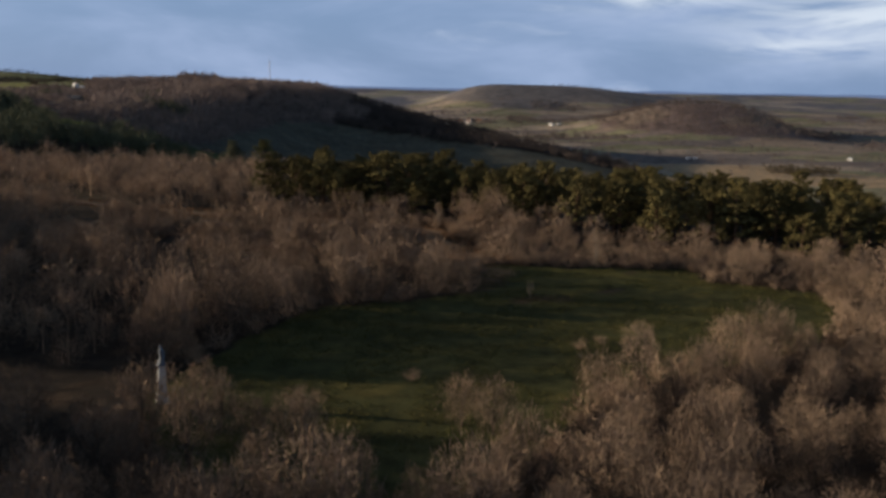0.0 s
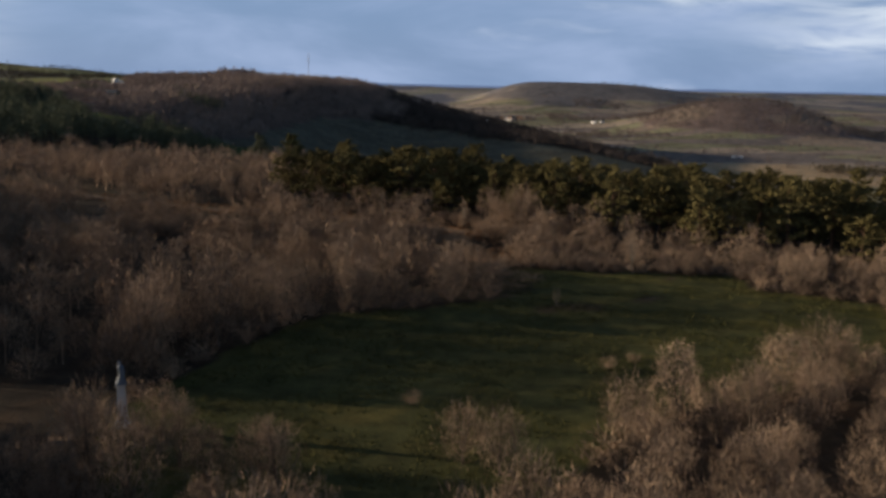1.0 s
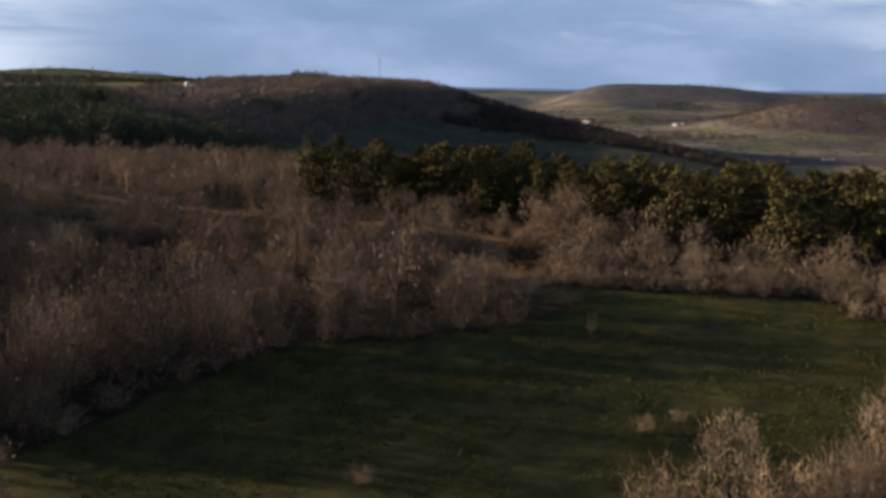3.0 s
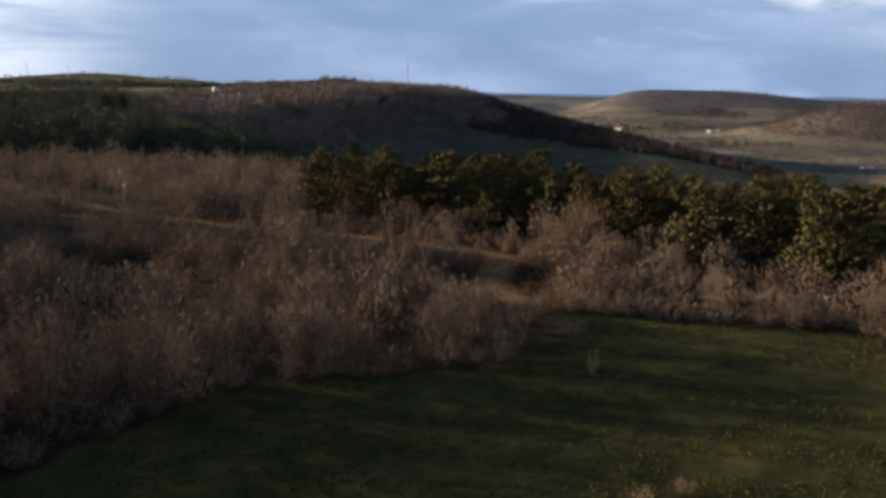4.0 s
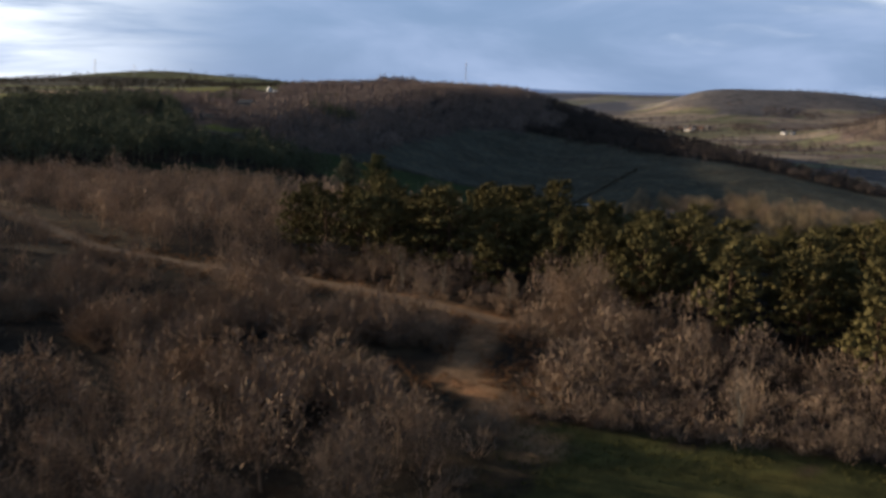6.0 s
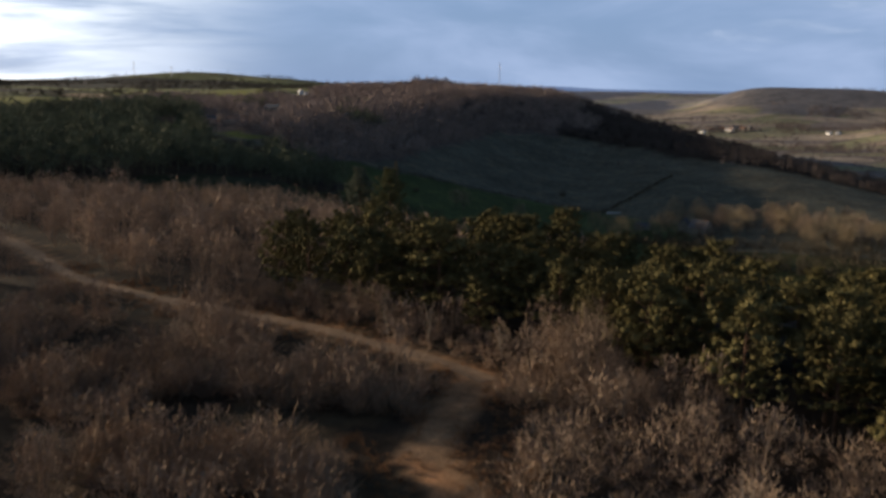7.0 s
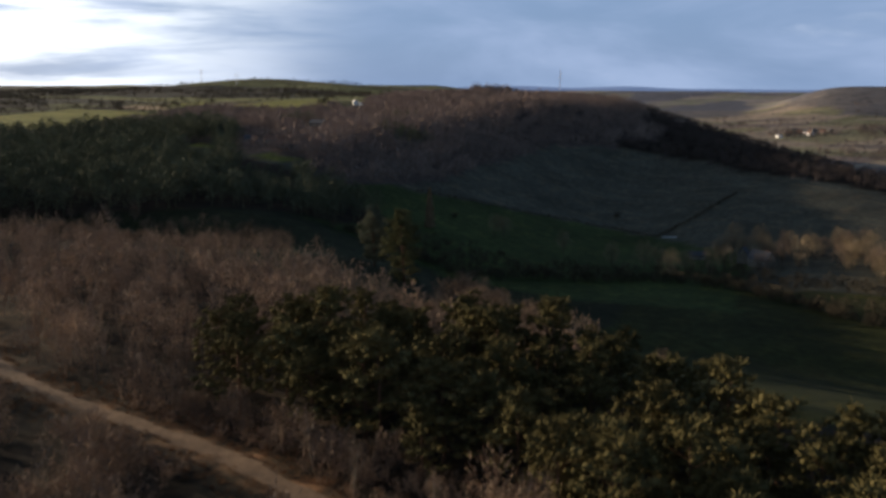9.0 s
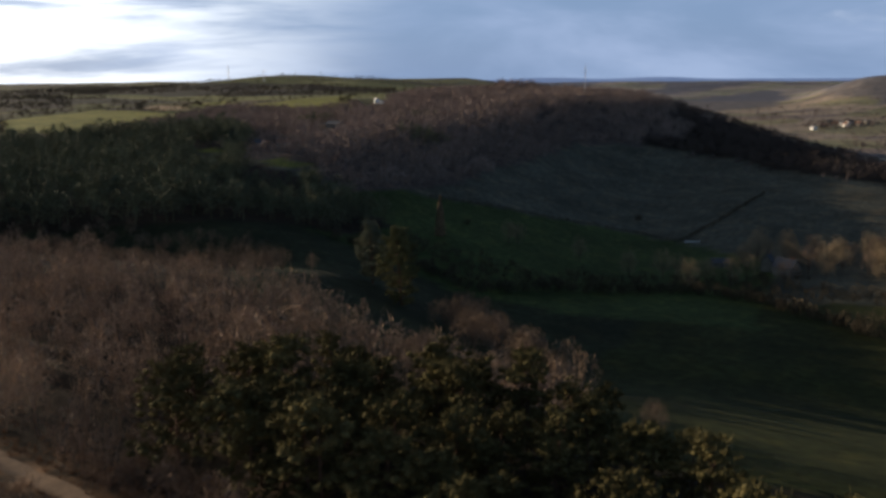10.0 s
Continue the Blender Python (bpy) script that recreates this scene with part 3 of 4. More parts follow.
def lump(soup, centre, rx, rz, rng):
    """A small uneven closed knot of foliage, the dense heart of a spray."""
    g = (1 + 5 ** 0.5) / 2
    v = np.array([(-1, g, 0), (1, g, 0), (-1, -g, 0), (1, -g, 0), (0, -1, g), (0, 1, g), (0, -1, -g), (0, 1, -g), (g, 0, -1), (g, 0, 1), (-g, 0, -1), (-g, 0, 1)]) / 1.902
    f = np.array([(0, 11, 5), (0, 5, 1), (0, 1, 7), (0, 7, 10), (0, 10, 11), (1, 5, 9), (5, 11, 4), (11, 10, 2), (10, 7, 6), (7, 1, 8), (3, 9, 4), (3, 4, 2), (3, 2, 6), (3, 6, 8), (3, 8, 9), (4, 9, 5), (2, 4, 11), (6, 2, 10), (8, 6, 7), (9, 8, 1)])
    p = np.array(centre) + v * np.array([rx, rx, rz]) * (0.78 + 0.4 * rng.random((12, 1)))
    soup.v += p.tolist()
    soup.f += (f + soup.n).tolist()
    soup.n += 12


def pine(seed, height, spread, boughs, tufts, size, crown_from=0.4):
    """A pine: tall stem, uneven tiers of boughs that carry many small rounded sprays of needles."""
    rng = np.random.default_rng(seed)
    wood, green = Soup(), Soup()
    lean = rng.normal(size=2) * 0.03 * height
    r0 = 0.013 * height + 0.02
    stem = [Vector((lean[0] * u, lean[1] * u, height * u - (0.4 if u == 0 else 0))) + Vector((*(rng.normal(size=2) * 0.12 * u), 0)) for u in (0, 0.3, 0.6, 0.85, 0.97)]
    wood.tube(stem, [r0 * 1.2, r0, r0 * 0.75, r0 * 0.4, r0 * 0.12], 5)

    def spray(c, r):
        rz = r * 0.62
        lump(green, c, r * 0.6, rz * 0.6, rng)
        d = rng.normal(size=(tufts, 3))
        d /= np.linalg.norm(d, axis=1)[:, None]
        d[:, 2] = np.where(d[:, 2] < -0.3, -0.6 * d[:, 2], d[:, 2])
        p = np.array(c) + d * np.array([r, r, rz]) * (0.4 + 0.55 * rng.random((tufts, 1)))
        way = d * 0.75 + np.array([0, 0, 0.2]) + rng.normal(size=d.shape) * 0.4
        green.slivers(p, p + way * size * (0.7 + 0.6 * rng.random((tufts, 1))), np.full(tufts, size * 0.26), rng, d + rng.normal(size=d.shape) * 0.2)
    for k in range(boughs):
        u = crown_from + (0.97 - crown_from) * (k + rng.random() * 0.8) / boughs
        w = (u - crown_from) / (1 - crown_from)
        reach = spread * (0.55 + 0.45 * math.sin(math.pi * min(1, 0.25 + 0.7 * w))) * (0.5 + 0.7 * rng.random()) * (1 - 0.6 * w ** 3)
        at = Vector((lean[0] * u, lean[1] * u, height * u))
        az = k * 2.4 + rng.random() * 1.2
        b = bend(at, (math.cos(az), math.sin(az), 0.05 + 0.55 * w), reach, 0.1, rng, 3)
        wood.tube(b, [r0 * 0.35, r0 * 0.25, r0 * 0.16, r0 * 0.06], 3)
        side = Vector((-math.sin(az), math.cos(az), 0))
        for m, (along_it, off) in enumerate(((1.0, 0.0), (0.86, 0.24), (0.80, -0.24), (0.58, 0.1), (0.45, -0.16))):
            j = min(2, int(along_it * 3 - 1e-6))
            c = b[j].lerp(b[j + 1], along_it * 3 - j) + side * off * reach * (0.8 + 1.0 * rng.random()) + Vector((0, 0, 0.2 * reach * (rng.random() - 0.35)))
            spray(c, (0.11 + 0.11 * rng.random()) * spread * (1.0 - 0.2 * w) * (1.0 if m < 3 else 0.9))
    for m in range(4):
        spray(stem[-1] + Vector((*(rng.normal(size=2) * 0.09 * spread), (0.3 - 0.45 * m) * 0.2 * spread)), (0.10 + 0.03 * m) * spread)
    return wood.arrays(), green.arrays()


def conifer(seed, height, spread, whorls, count, size, power=0.85):
    """A spire-shaped conifer with tiers of drooping boughs."""
    rng = np.random.default_rng(seed)
    wood, green = Soup(), Soup()
    wood.tube([(0, 0, -0.4), (0, 0, height * 0.5), (0, 0, height)], [0.014 * height, 0.008 * height, 0.01], 5)
    u = (np.repeat(np.arange(whorls), count) + rng.random(whorls * count) * 0.8) / whorls
    az = rng.random(len(u)) * 2 * math.pi
    lobes = 0.75 + 0.35 * np.sin(az * 5 + np.floor(u * whorls) * 1.9)
    reach = spread * (1 - u) ** power * (0.35 + 0.65 * np.sqrt(rng.random(len(u)))) * lobes + 0.1
    z = height * (0.06 + 0.94 * u) - reach * 0.3 + rng.normal(size=len(u)) * 0.15
    p = np.stack([np.cos(az) * reach, np.sin(az) * reach, z], 1)
    nrm = np.stack([np.cos(az), np.sin(az), 0.9 + 0 * az], 1) + rng.normal(size=p.shape) * 0.4
    green.leaves(p, nrm, np.full(len(u), size), rng)
    return wood.arrays(), green.arrays()


def brush(seed, height, spread, lobes, twigs, width, low=0.05):
    """A far leafless crown or bush, twigs alone."""
    return bare_tree(seed, height, spread, lobes, twigs, width, sides=3, low=low, limbs=0)[1]


def far_pine(seed, height, spread, tiers, twigs, width):
    """A far evergreen: soft tiers of needle sprays on a stem."""
    rng = np.random.default_rng(seed)
    s = Soup()
    s.tube([(0, 0, -0.4), (0, 0, height * 0.8)], [0.2, 0.08], 3)
    for k in range(tiers):
        u = (k + 0.5) / tiers
        az, reach = k * 2.4 + rng.random(), spread * (0.75 - 0.5 * u) * (0.6 + 0.6 * rng.random())
        c = np.array([math.cos(az) * reach, math.sin(az) * reach, height * (0.28 + 0.66 * u)])
        q = rng.normal(size=(twigs, 3))
        q /= np.linalg.norm(q, axis=1)[:, None]
        base = c + q * np.array([0.42, 0.42, 0.28]) * spread * (0.25 + 0.75 * rng.random((twigs, 1)) ** 0.6)
        way = q * 0.7 + np.array([0, 0, 0.35]) + rng.normal(size=q.shape) * 0.35
        s.slivers(base, base + way * width * 2.6, np.full(twigs, width), rng, q + np.array([0, 0, 0.3]))
    return s.arrays()


def scatter(x0, x1, y0, y1, step, seed, keep):
    """Jittered places over a rectangle of the plan, where keep(x, y) is true."""
    rng = np.random.default_rng(seed)
    gx, gy = np.meshgrid(np.arange(x0, x1, step), np.arange(y0, y1, step), indexing="ij")
    x, y = gx.ravel() + (rng.random(gx.size) - 0.5) * step * 0.95, gy.ravel() + (rng.random(gx.size) - 0.5) * step * 0.95
    m = keep(x, y)
    return x[m], y[m]


def forest(name, label, category, places, templates, mat, seed, lo=0.8, hi=1.2, squash=0.15, gaps=()):
    """Many trees joined into one thing of kind stuff."""
    rng = np.random.default_rng(seed)
    vs, fs, n = [], [], 0
    x, y = places
    z = land(x, y)
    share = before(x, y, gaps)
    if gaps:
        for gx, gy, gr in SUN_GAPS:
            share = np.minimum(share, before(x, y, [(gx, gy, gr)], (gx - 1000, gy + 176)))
    for k in range(len(x)):
        v, f = templates[rng.integers(len(templates))]
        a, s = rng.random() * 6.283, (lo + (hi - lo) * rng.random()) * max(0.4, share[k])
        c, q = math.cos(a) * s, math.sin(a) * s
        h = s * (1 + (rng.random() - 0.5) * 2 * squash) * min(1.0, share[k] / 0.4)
        vs.append(np.stack([v[:, 0] * c - v[:, 1] * q + x[k], v[:, 0] * q + v[:, 1] * c + y[k], v[:, 2] * h + z[k]], 1))
        fs.append(f + n)
        n += len(v)
    me = tri_mesh(name, np.concatenate(vs), np.concatenate(fs), mat)
    return tagged(new(name, me), label, category, kind="stuff")


def tree_thing(name, wood, crown, bark, leaf, label, category, group):
    """The first of a kind of tree: an empty at its foot with a trunk and a crown."""
    ob = tagged(new(name), label, category, group)
    part("trunk", tri_mesh("trunk", *wood, bark), ob)
    part("crown", tri_mesh("crown", *crown, leaf), ob)
    return ob


PLANTED = set()


def plant(kinds, places, seed, lo=0.85, hi=1.15, grown=None):
    """Copies of the given things over the places, each turned and scaled; the first of each kind is used too."""
    rng = np.random.default_rng(seed)
    x, y = places
    z = land(x, y)
    for k in range(len(x)):
        ob = kinds[int(rng.integers(len(kinds)))]
        s = (lo + (hi - lo) * rng.random()) * (1.0 if grown is None else float(grown(x[k], y[k])))
        m = Matrix.LocRotScale((x[k], y[k], z[k]), Euler((0, 0, rng.random() * 6.283)), (s, s, s * (0.92 + 0.16 * rng.random())))
        if ob.name not in PLANTED:
            PLANTED.add(ob.name)
            ob.matrix_basis = m
        else:
            saved = ob.matrix_basis.copy()
            ob.matrix_basis = Matrix()
            copy_thing(ob, m)
            ob.matrix_basis = saved


# bare trees round the clearing
BARE = [bare_tree(s, h, w, l + 6, 155, 0.048, low=0.04, limbs=10) for s, h, w, l in ((1, 8.6, 3.1, 10), (2, 7.4, 3.4, 11), (3, 9.6, 2.9, 11), (4, 6.6, 3.1, 9), (5, 8.2, 3.9, 12))]
bare_things = [tree_thing("bare_tree", w, c, MAT_BARK, MAT_TWIG, label, "tree", "bare trees round the clearing") for (w, c), label in zip(BARE, (
    "leafless brown broadleaved tree with a rounded twiggy crown", "leafless spreading brown tree beside the grass clearing", "tall leafless brown tree with rising limbs",
    "low leafless brown tree with a dense crown", "broad leafless brown tree with a wide twiggy crown"))]


def join(a, b):
    return np.vstack([a[0], b[0]]), np.vstack([a[1], b[1] + len(a[0])])


MID_BARE = [join(*bare_tree(s, h, w, 14, 46, 0.12, sides=3, low=0.06, limbs=3)) for s, h, w in ((15, 8.4, 3.2), (16, 7.0, 3.5), (17, 9.4, 3.0))]
FAR_BARE = [join(*bare_tree(s, h, w, 13, 30, 0.18, sides=3, low=0.08, limbs=2)) for s, h, w in ((11, 8.6, 3.4), (12, 7.2, 3.6), (13, 9.4, 3.1), (14, 7.8, 3.9))]


BARE_BACK = [385, 376, 375, 374, 377, 366, 350, 338, 348, 342, 322, 290, 264]


def near_plateau(x, y):
    return y < np.interp(x, [-260, -192, -135, -109, -94, -74, -58, -46, -34, -10, 0, 16, 60], BARE_BACK)


def scrub_land(x, y):
    return (x > -100) & (x < 9) & (y > 190) & (y < np.interp(x, [-106, -61, -20, 0], [281, 264, 250, 242]))


def track_gap(x, y, ahead, behind):
    """Keeps the low open strip along the track free, wider on its sunny near side."""
    near_side = y < np.interp(x, [p[0] for p in TRACK], [p[1] for p in TRACK])
    return line_dist(x, y, TRACK) > np.where(near_side & (x < 0), ahead, behind)


def strip_before_pines(x, y):
    """The narrow strip between the clearing's far edge and the pines."""
    return (x > 8) & (x < 112) & (y > 186) & (y < np.interp(x, PINE_FRONT_X, PINE_FRONT_Y) + 2)


def bare_wood(x, y):
    d = np.minimum(line_dist(x, y, TRACK), line_dist(x, y, SPUR_TRACK))
    thin = np.where(scrub_land(x, y), np.where(value_noise(x, y, 15, 16) > 0.52, 0.85, 0.0), 0.35 + 1.1 * value_noise(x, y, 13, 12))
    thin = np.where(((x < -20) & (y < 175)) | (y < 120) | (y > 290), 1.0, thin)
    thin = np.where((x < 4) & (y > 150) & (y < 190), 1.0, thin)
    thin = np.where(strip_before_pines(x, y), 0.42, thin)
    lit_side = (line_dist(x, y, SPUR_TRACK) < 10) & (x < 6)
    return near_plateau(x, y) & ~lit_side & ~in_poly(x, y, CLEARING) & ~in_pines(x, y) & (d > 4.5) & track_gap(x, y, 6 + 9 * value_noise(x, y, 14, 36), 3.5) & (hash2(np.round(x, 1), np.round(y, 1), 3) < thin) & (np.hypot(x + 33, y - 106) > 5.0) & (line_dist(x, y, [(-33, 106.5), (-84, 116.5)]) > 9)


def in_view(x, y, margin=14):
    """The stretch of the plan that lies ahead of the flight."""
    return (x - 15 < 0.42 * (y + 40) + margin) & (15 - x < 0.72 * (y + 20) + margin)


bx, by = scatter(-260, 130, 42, 415, 6.6, 5, lambda x, y: bare_wood(x, y) & in_view(x, y))
edge = line_dist(bx, by, CLEARING + CLEARING[:1]) * np.where(by < 118, 0.3, 1.0) + 0.15 * np.maximum(0, by - 120)
chosen = np.zeros(len(bx), bool)
chosen[np.argsort(edge)[:240]] = True
plant(bare_things, (bx[chosen], by[chosen]), 21, 0.65, 1.25, lambda x, y: 0.68 if strip_before_pines(x, y) else 1.2 if x < 4 and 118 < y < 188 else 1.0)
mid_way, far_off = ~chosen & (by < 285), ~chosen & (by >= 285)
forest("bare_wood", "dense leafless brown winter woodland on the plateau", "woodland", (bx[far_off], by[far_off]), FAR_BARE, MAT_TWIG, 22, 0.72, 1.42)
forest("bare_wood_margin", "leafless brown trees of the wood nearer the clearing", "woodland", (bx[mid_way], by[mid_way]), MID_BARE, MAT_TWIG, 23, 0.65, 1.3)

OUTER = [brush(s, h, w, 10, 14, 0.45) for s, h, w in ((18, 8.6, 3.6), (19, 7.4, 3.9))]
# taller trees added out of view, to shade the clearing and the wood beside it
forest("tall_wood", "added taller leafless trees, out of view, that shade the wood and clearing", "woodland", scatter(-215, -25, 55, 250, 6.0, 38, lambda x, y: (x < -0.475 * y - 9) & (x > -0.475 * y - 74) & (line_dist(x, y, [(-33, 106.5), (-150, 129)]) > 9)), OUTER, MAT_TWIG, 39, 1.5, 1.85)
forest("outer_wood", "leafless brown woodland all round the clearing", "woodland", scatter(-240, 210, -120, 235, 12.5, 40, lambda x, y: ~(in_view(x, y) & (y > 42)) & ~in_poly(x, y, CLEARING) & (x < np.interp(y, [-120, 235], [210, 130]))), OUTER, MAT_TWIG, 41, 0.9, 1.3)

plant(bare_things[:3], (np.array([-15.5, 2.6, 6.0, -13.0, -27.0, -24.0, -18.5]), np.array([94.0, 99.5, 97.0, 91.0, 100.0, 97.5, 90.0])), 61, 0.8, 0.92)

# taller trees rising out of the combe behind the pines
rng_c = np.random.default_rng(66)
uc = rng_c.random(34)
forest("combe_trees", "tall leafless trees rising from the combe behind the pines", "woodland", (-12 - 52 * uc + rng_c.normal(size=34) * 6, 358 + 78 * uc + rng_c.normal(size=34) * 5), MID_BARE, MAT_TWIG, 67, 1.25, 1.65)

# one broad old tree in front of the pines
big_w, big_c = bare_tree(77, 12.0, 5.8, 40, 150, 0.055, low=0.0, limbs=16)
big = tree_thing("bare_tree", big_w, big_c, MAT_BARK, MAT_TWIG, "large round-crowned leafless tree in front of the pines", "tree", "")
big.matrix_basis = Matrix.Translation((13, 238, float(land(13, 238))))

plant(bare_things[:2], (np.array([17.5, 21.0]), np.array([232.0, 227.0])), 62, 0.8, 1.0)

# pines of the belt
PINES = [pine(s, h, w, b, 18, 0.6, c) for s, h, w, b, c in ((31, 13.6, 5.4, 24, 0.2), (32, 12.8, 5.9, 24, 0.24), (33, 14.4, 5.2, 25, 0.16), (34, 12.2, 5.6, 23, 0.12))]
pine_things = [tree_thing("pine_tree", w, c, MAT_PINEBARK, MAT_NEEDLE, label, "tree", "pines of the belt") for (w, c), label in zip(PINES, (
    "olive green pine with a layered crown", "broad olive green pine in a dense belt", "tall olive green pine with a ragged crown", "shorter spreading olive green pine"))]
px, py = scatter(-60, 112, 185, 315, 7.9, 7, lambda x, y: in_pines(x, y) & in_view(x, y, 6))
plant(pine_things, (px, py), 23, 0.8, 1.12, lambda x, y: np.interp(x, [-60, -35, 10, 40], [1.1, 1.1, 1.02, 1.0]))

rng_b = np.random.default_rng(64)
backx = -40 + 35 * rng_b.random(14)
plant(bare_things[:3] + bare_things[4:], (backx, 350 - 0.35 * (backx + 40) - 16 * rng_b.random(14)), 65, 0.9, 1.15)
plant(bare_things[:1], (np.array([16.0]), np.array([319.0])), 63, 0.85, 0.9)

# the pine wood across the combe
FAR_PINES = [far_pine(s, h, w, 9, 27, 0.42) for s, h, w in ((41, 12, 5.0), (42, 11, 5.4), (43, 13, 4.8))]
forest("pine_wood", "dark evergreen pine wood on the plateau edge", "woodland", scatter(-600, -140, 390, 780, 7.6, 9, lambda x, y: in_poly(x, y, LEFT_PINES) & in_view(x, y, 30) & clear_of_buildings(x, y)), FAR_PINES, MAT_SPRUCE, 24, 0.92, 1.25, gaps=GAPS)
forest("combe_wood", "leafless shaded trees at the foot of the pine wood", "woodland", scatter(-420, -112, 380, 500, 7.6, 12, lambda x, y: ~in_poly(x, y, LEFT_PINES) & ~near_plateau(x, y) & (y < np.minimum(470 - 0.6 * (x + 185), 446)) & (y > 372)), FAR_BARE, MAT_TWIG, 13, 0.6, 0.95)

# woods on the spur
PUFFS = [brush(s, h, w, 9, 11, 0.9) for s, h, w in ((51, 8.0, 5.2), (52, 7.5, 5.6), (53, 8.6, 5.0))]
rx, ry = scatter(-600, 205, 590, 1380, 8.6, 10, lambda x, y: in_poly(x, y, RIDGE_WOOD) & ~in_poly(x, y, LEFT_PINES) & clear_of_buildings(x, y) & (np.hypot((x + 460) / 60, (y - 1105) / 32) > 1))
green = (value_noise(rx, ry, 70, 14) > 0.72) & (rx < -210) & (ry < 900)
# the falling end gets the darker twigs, which paint its shade
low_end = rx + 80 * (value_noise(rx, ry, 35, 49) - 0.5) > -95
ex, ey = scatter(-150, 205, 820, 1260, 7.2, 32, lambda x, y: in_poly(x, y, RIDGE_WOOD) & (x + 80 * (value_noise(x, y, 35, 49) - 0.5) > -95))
forest("ridge_thicket", "woodland on the falling end of the ridge, shade put into its dark colour", "thicket", (ex, ey), PUFFS, MAT_SHADED_WOOD, 31, 0.55, 0.95)
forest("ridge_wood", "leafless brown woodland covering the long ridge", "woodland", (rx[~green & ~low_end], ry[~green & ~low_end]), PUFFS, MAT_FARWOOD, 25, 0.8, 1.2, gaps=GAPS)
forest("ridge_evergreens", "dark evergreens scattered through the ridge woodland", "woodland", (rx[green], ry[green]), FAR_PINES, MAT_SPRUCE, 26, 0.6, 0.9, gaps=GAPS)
tx, ty = scatter(-385, -318, 1325, 1375, 8.5, 15, lambda x, y: np.hypot((x + 350) / 30, (y - 1350) / 22) < 1)
forest("ridge_clump", "clump of taller bare trees on the ridge top", "trees", (tx, ty), PUFFS, MAT_FARWOOD, 27, 1.2, 1.8)

# ---- scrub, bracken, grass ----
SHRUBS = [shrub(s, h, w, 7, 480, 0.055) for s, h, w in ((61, 2.6, 2.5), (62, 3.4, 2.8), (63, 2.0, 2.3))]
shrub_things = [tree_thing("shrub", w, c, MAT_BARK, MAT_TWIG, label, "shrub", "shrubs of the rough ground") for (w, c), label in zip(SHRUBS, (
    "leafless brown thorn bush on rough ground", "tall leafless brown bush with many stems", "low leafless brown bush in rough grass"))]


def shrub_ground(x, y):
    d = np.minimum(line_dist(x, y, TRACK), line_dist(x, y, SPUR_TRACK))
    return scrub_land(x, y) & (d > 2.8) & track_gap(x, y, 2.6 + 5 * value_noise(x, y, 9, 37), 2.6) & (value_noise(x, y, 15, 16) > 0.47)


qx, qy = scatter(-100, 9, 190, 282, 2.9, 17, shrub_ground)
sel = np.argsort(qy)[:240]
plant(shrub_things, (qx[sel], qy[sel]), 28, 0.9, 1.9)
plant(shrub_things, (np.array([20.3, -3.6, 24.0]), np.array([130.8, 115.7, 133.5])), 68, 0.42, 0.52)
rest = np.setdiff1d(np.arange(len(qx)), sel)
FAR_SHRUBS = [join(*shrub(s, h, w, 4, 140, 0.08)) for s, h, w in ((64, 2.8, 2.0), (65, 2.2, 1.8))]
rimx, rimy = scatter(-40, 75, 78, 202, 2.3, 18, lambda x, y: (line_dist(x, y, CLEARING + CLEARING[:1]) < 2.4) & ~in_poly(x, y, CLEARING) & (np.hypot(x + 33, y - 106) > 5) & (value_noise(x, y, 8, 19) > 0.2))
monx, mony = np.array([-34.5, -33.2, -31.8, -30.6, -35.6, -29.5]), np.array([103.5, 102.6, 103.2, 104.0, 104.8, 102.4])
frx, fry = scatter(-60, 112, 180, 285, 3.2, 20, lambda x, y: ((np.abs(y + 3 - np.interp(x, PINE_FRONT_X, PINE_FRONT_Y)) < 8) | strip_before_pines(x, y)) & (line_dist(x, y, TRACK) > 3) & ~in_poly(x, y, CLEARING))
forest("undergrowth", "leafless brown undergrowth along the wood edges", "undergrowth", (np.concatenate([qx[rest], rimx, frx, monx]), np.concatenate([qy[rest], rimy, fry, mony])), FAR_SHRUBS, MAT_TWIG, 29, 0.7, 1.6)
BRACKEN = [shrub(s, 0.8, 0.9, 3, 60, 0.075)[1] for s in (66, 67)]
ox, oy = scatter(-110, 30, 196, 290, 1.7, 22, lambda x, y: near_plateau(x, y) & ~in_poly(x, y, CLEARING) & (np.minimum(line_dist(x, y, TRACK), line_dist(x, y, SPUR_TRACK)) > 1.6) & (np.minimum(line_dist(x, y, TRACK), line_dist(x, y, SPUR_TRACK) - 2) < 9) & (value_noise(x, y, 6, 21) > 0.36))
forest("bracken", "rust-brown dead bracken beside the track", "bracken", (ox, oy), BRACKEN, MAT_BRACKEN, 30, 0.7, 1.4)


def tuft(seed):
    rng = np.random.default_rng(seed)
    s = Soup()
    b = np.concatenate([rng.normal(size=(10, 2)) * 0.35, np.zeros((10, 1))], 1)
    s.slivers(b, b + np.concatenate([rng.normal(size=(10, 2)) * 0.14, 0.12 + 0.2 * rng.random((10, 1))], 1), np.full(10, 0.07), rng)
    return s.arrays()


gx, gy = scatter(-36, 72, 92, 200, 1.0, 33, lambda x, y: in_poly(x, y, CLEARING) & (value_noise(x, y, 5, 34) > 0.4))
forest("grass_tufts", "rough tufts of winter grass over the clearing", "grass", (gx, gy), [tuft(s) for s in (71, 72, 73)], MAT_GRASS, 35, 0.7, 1.5)

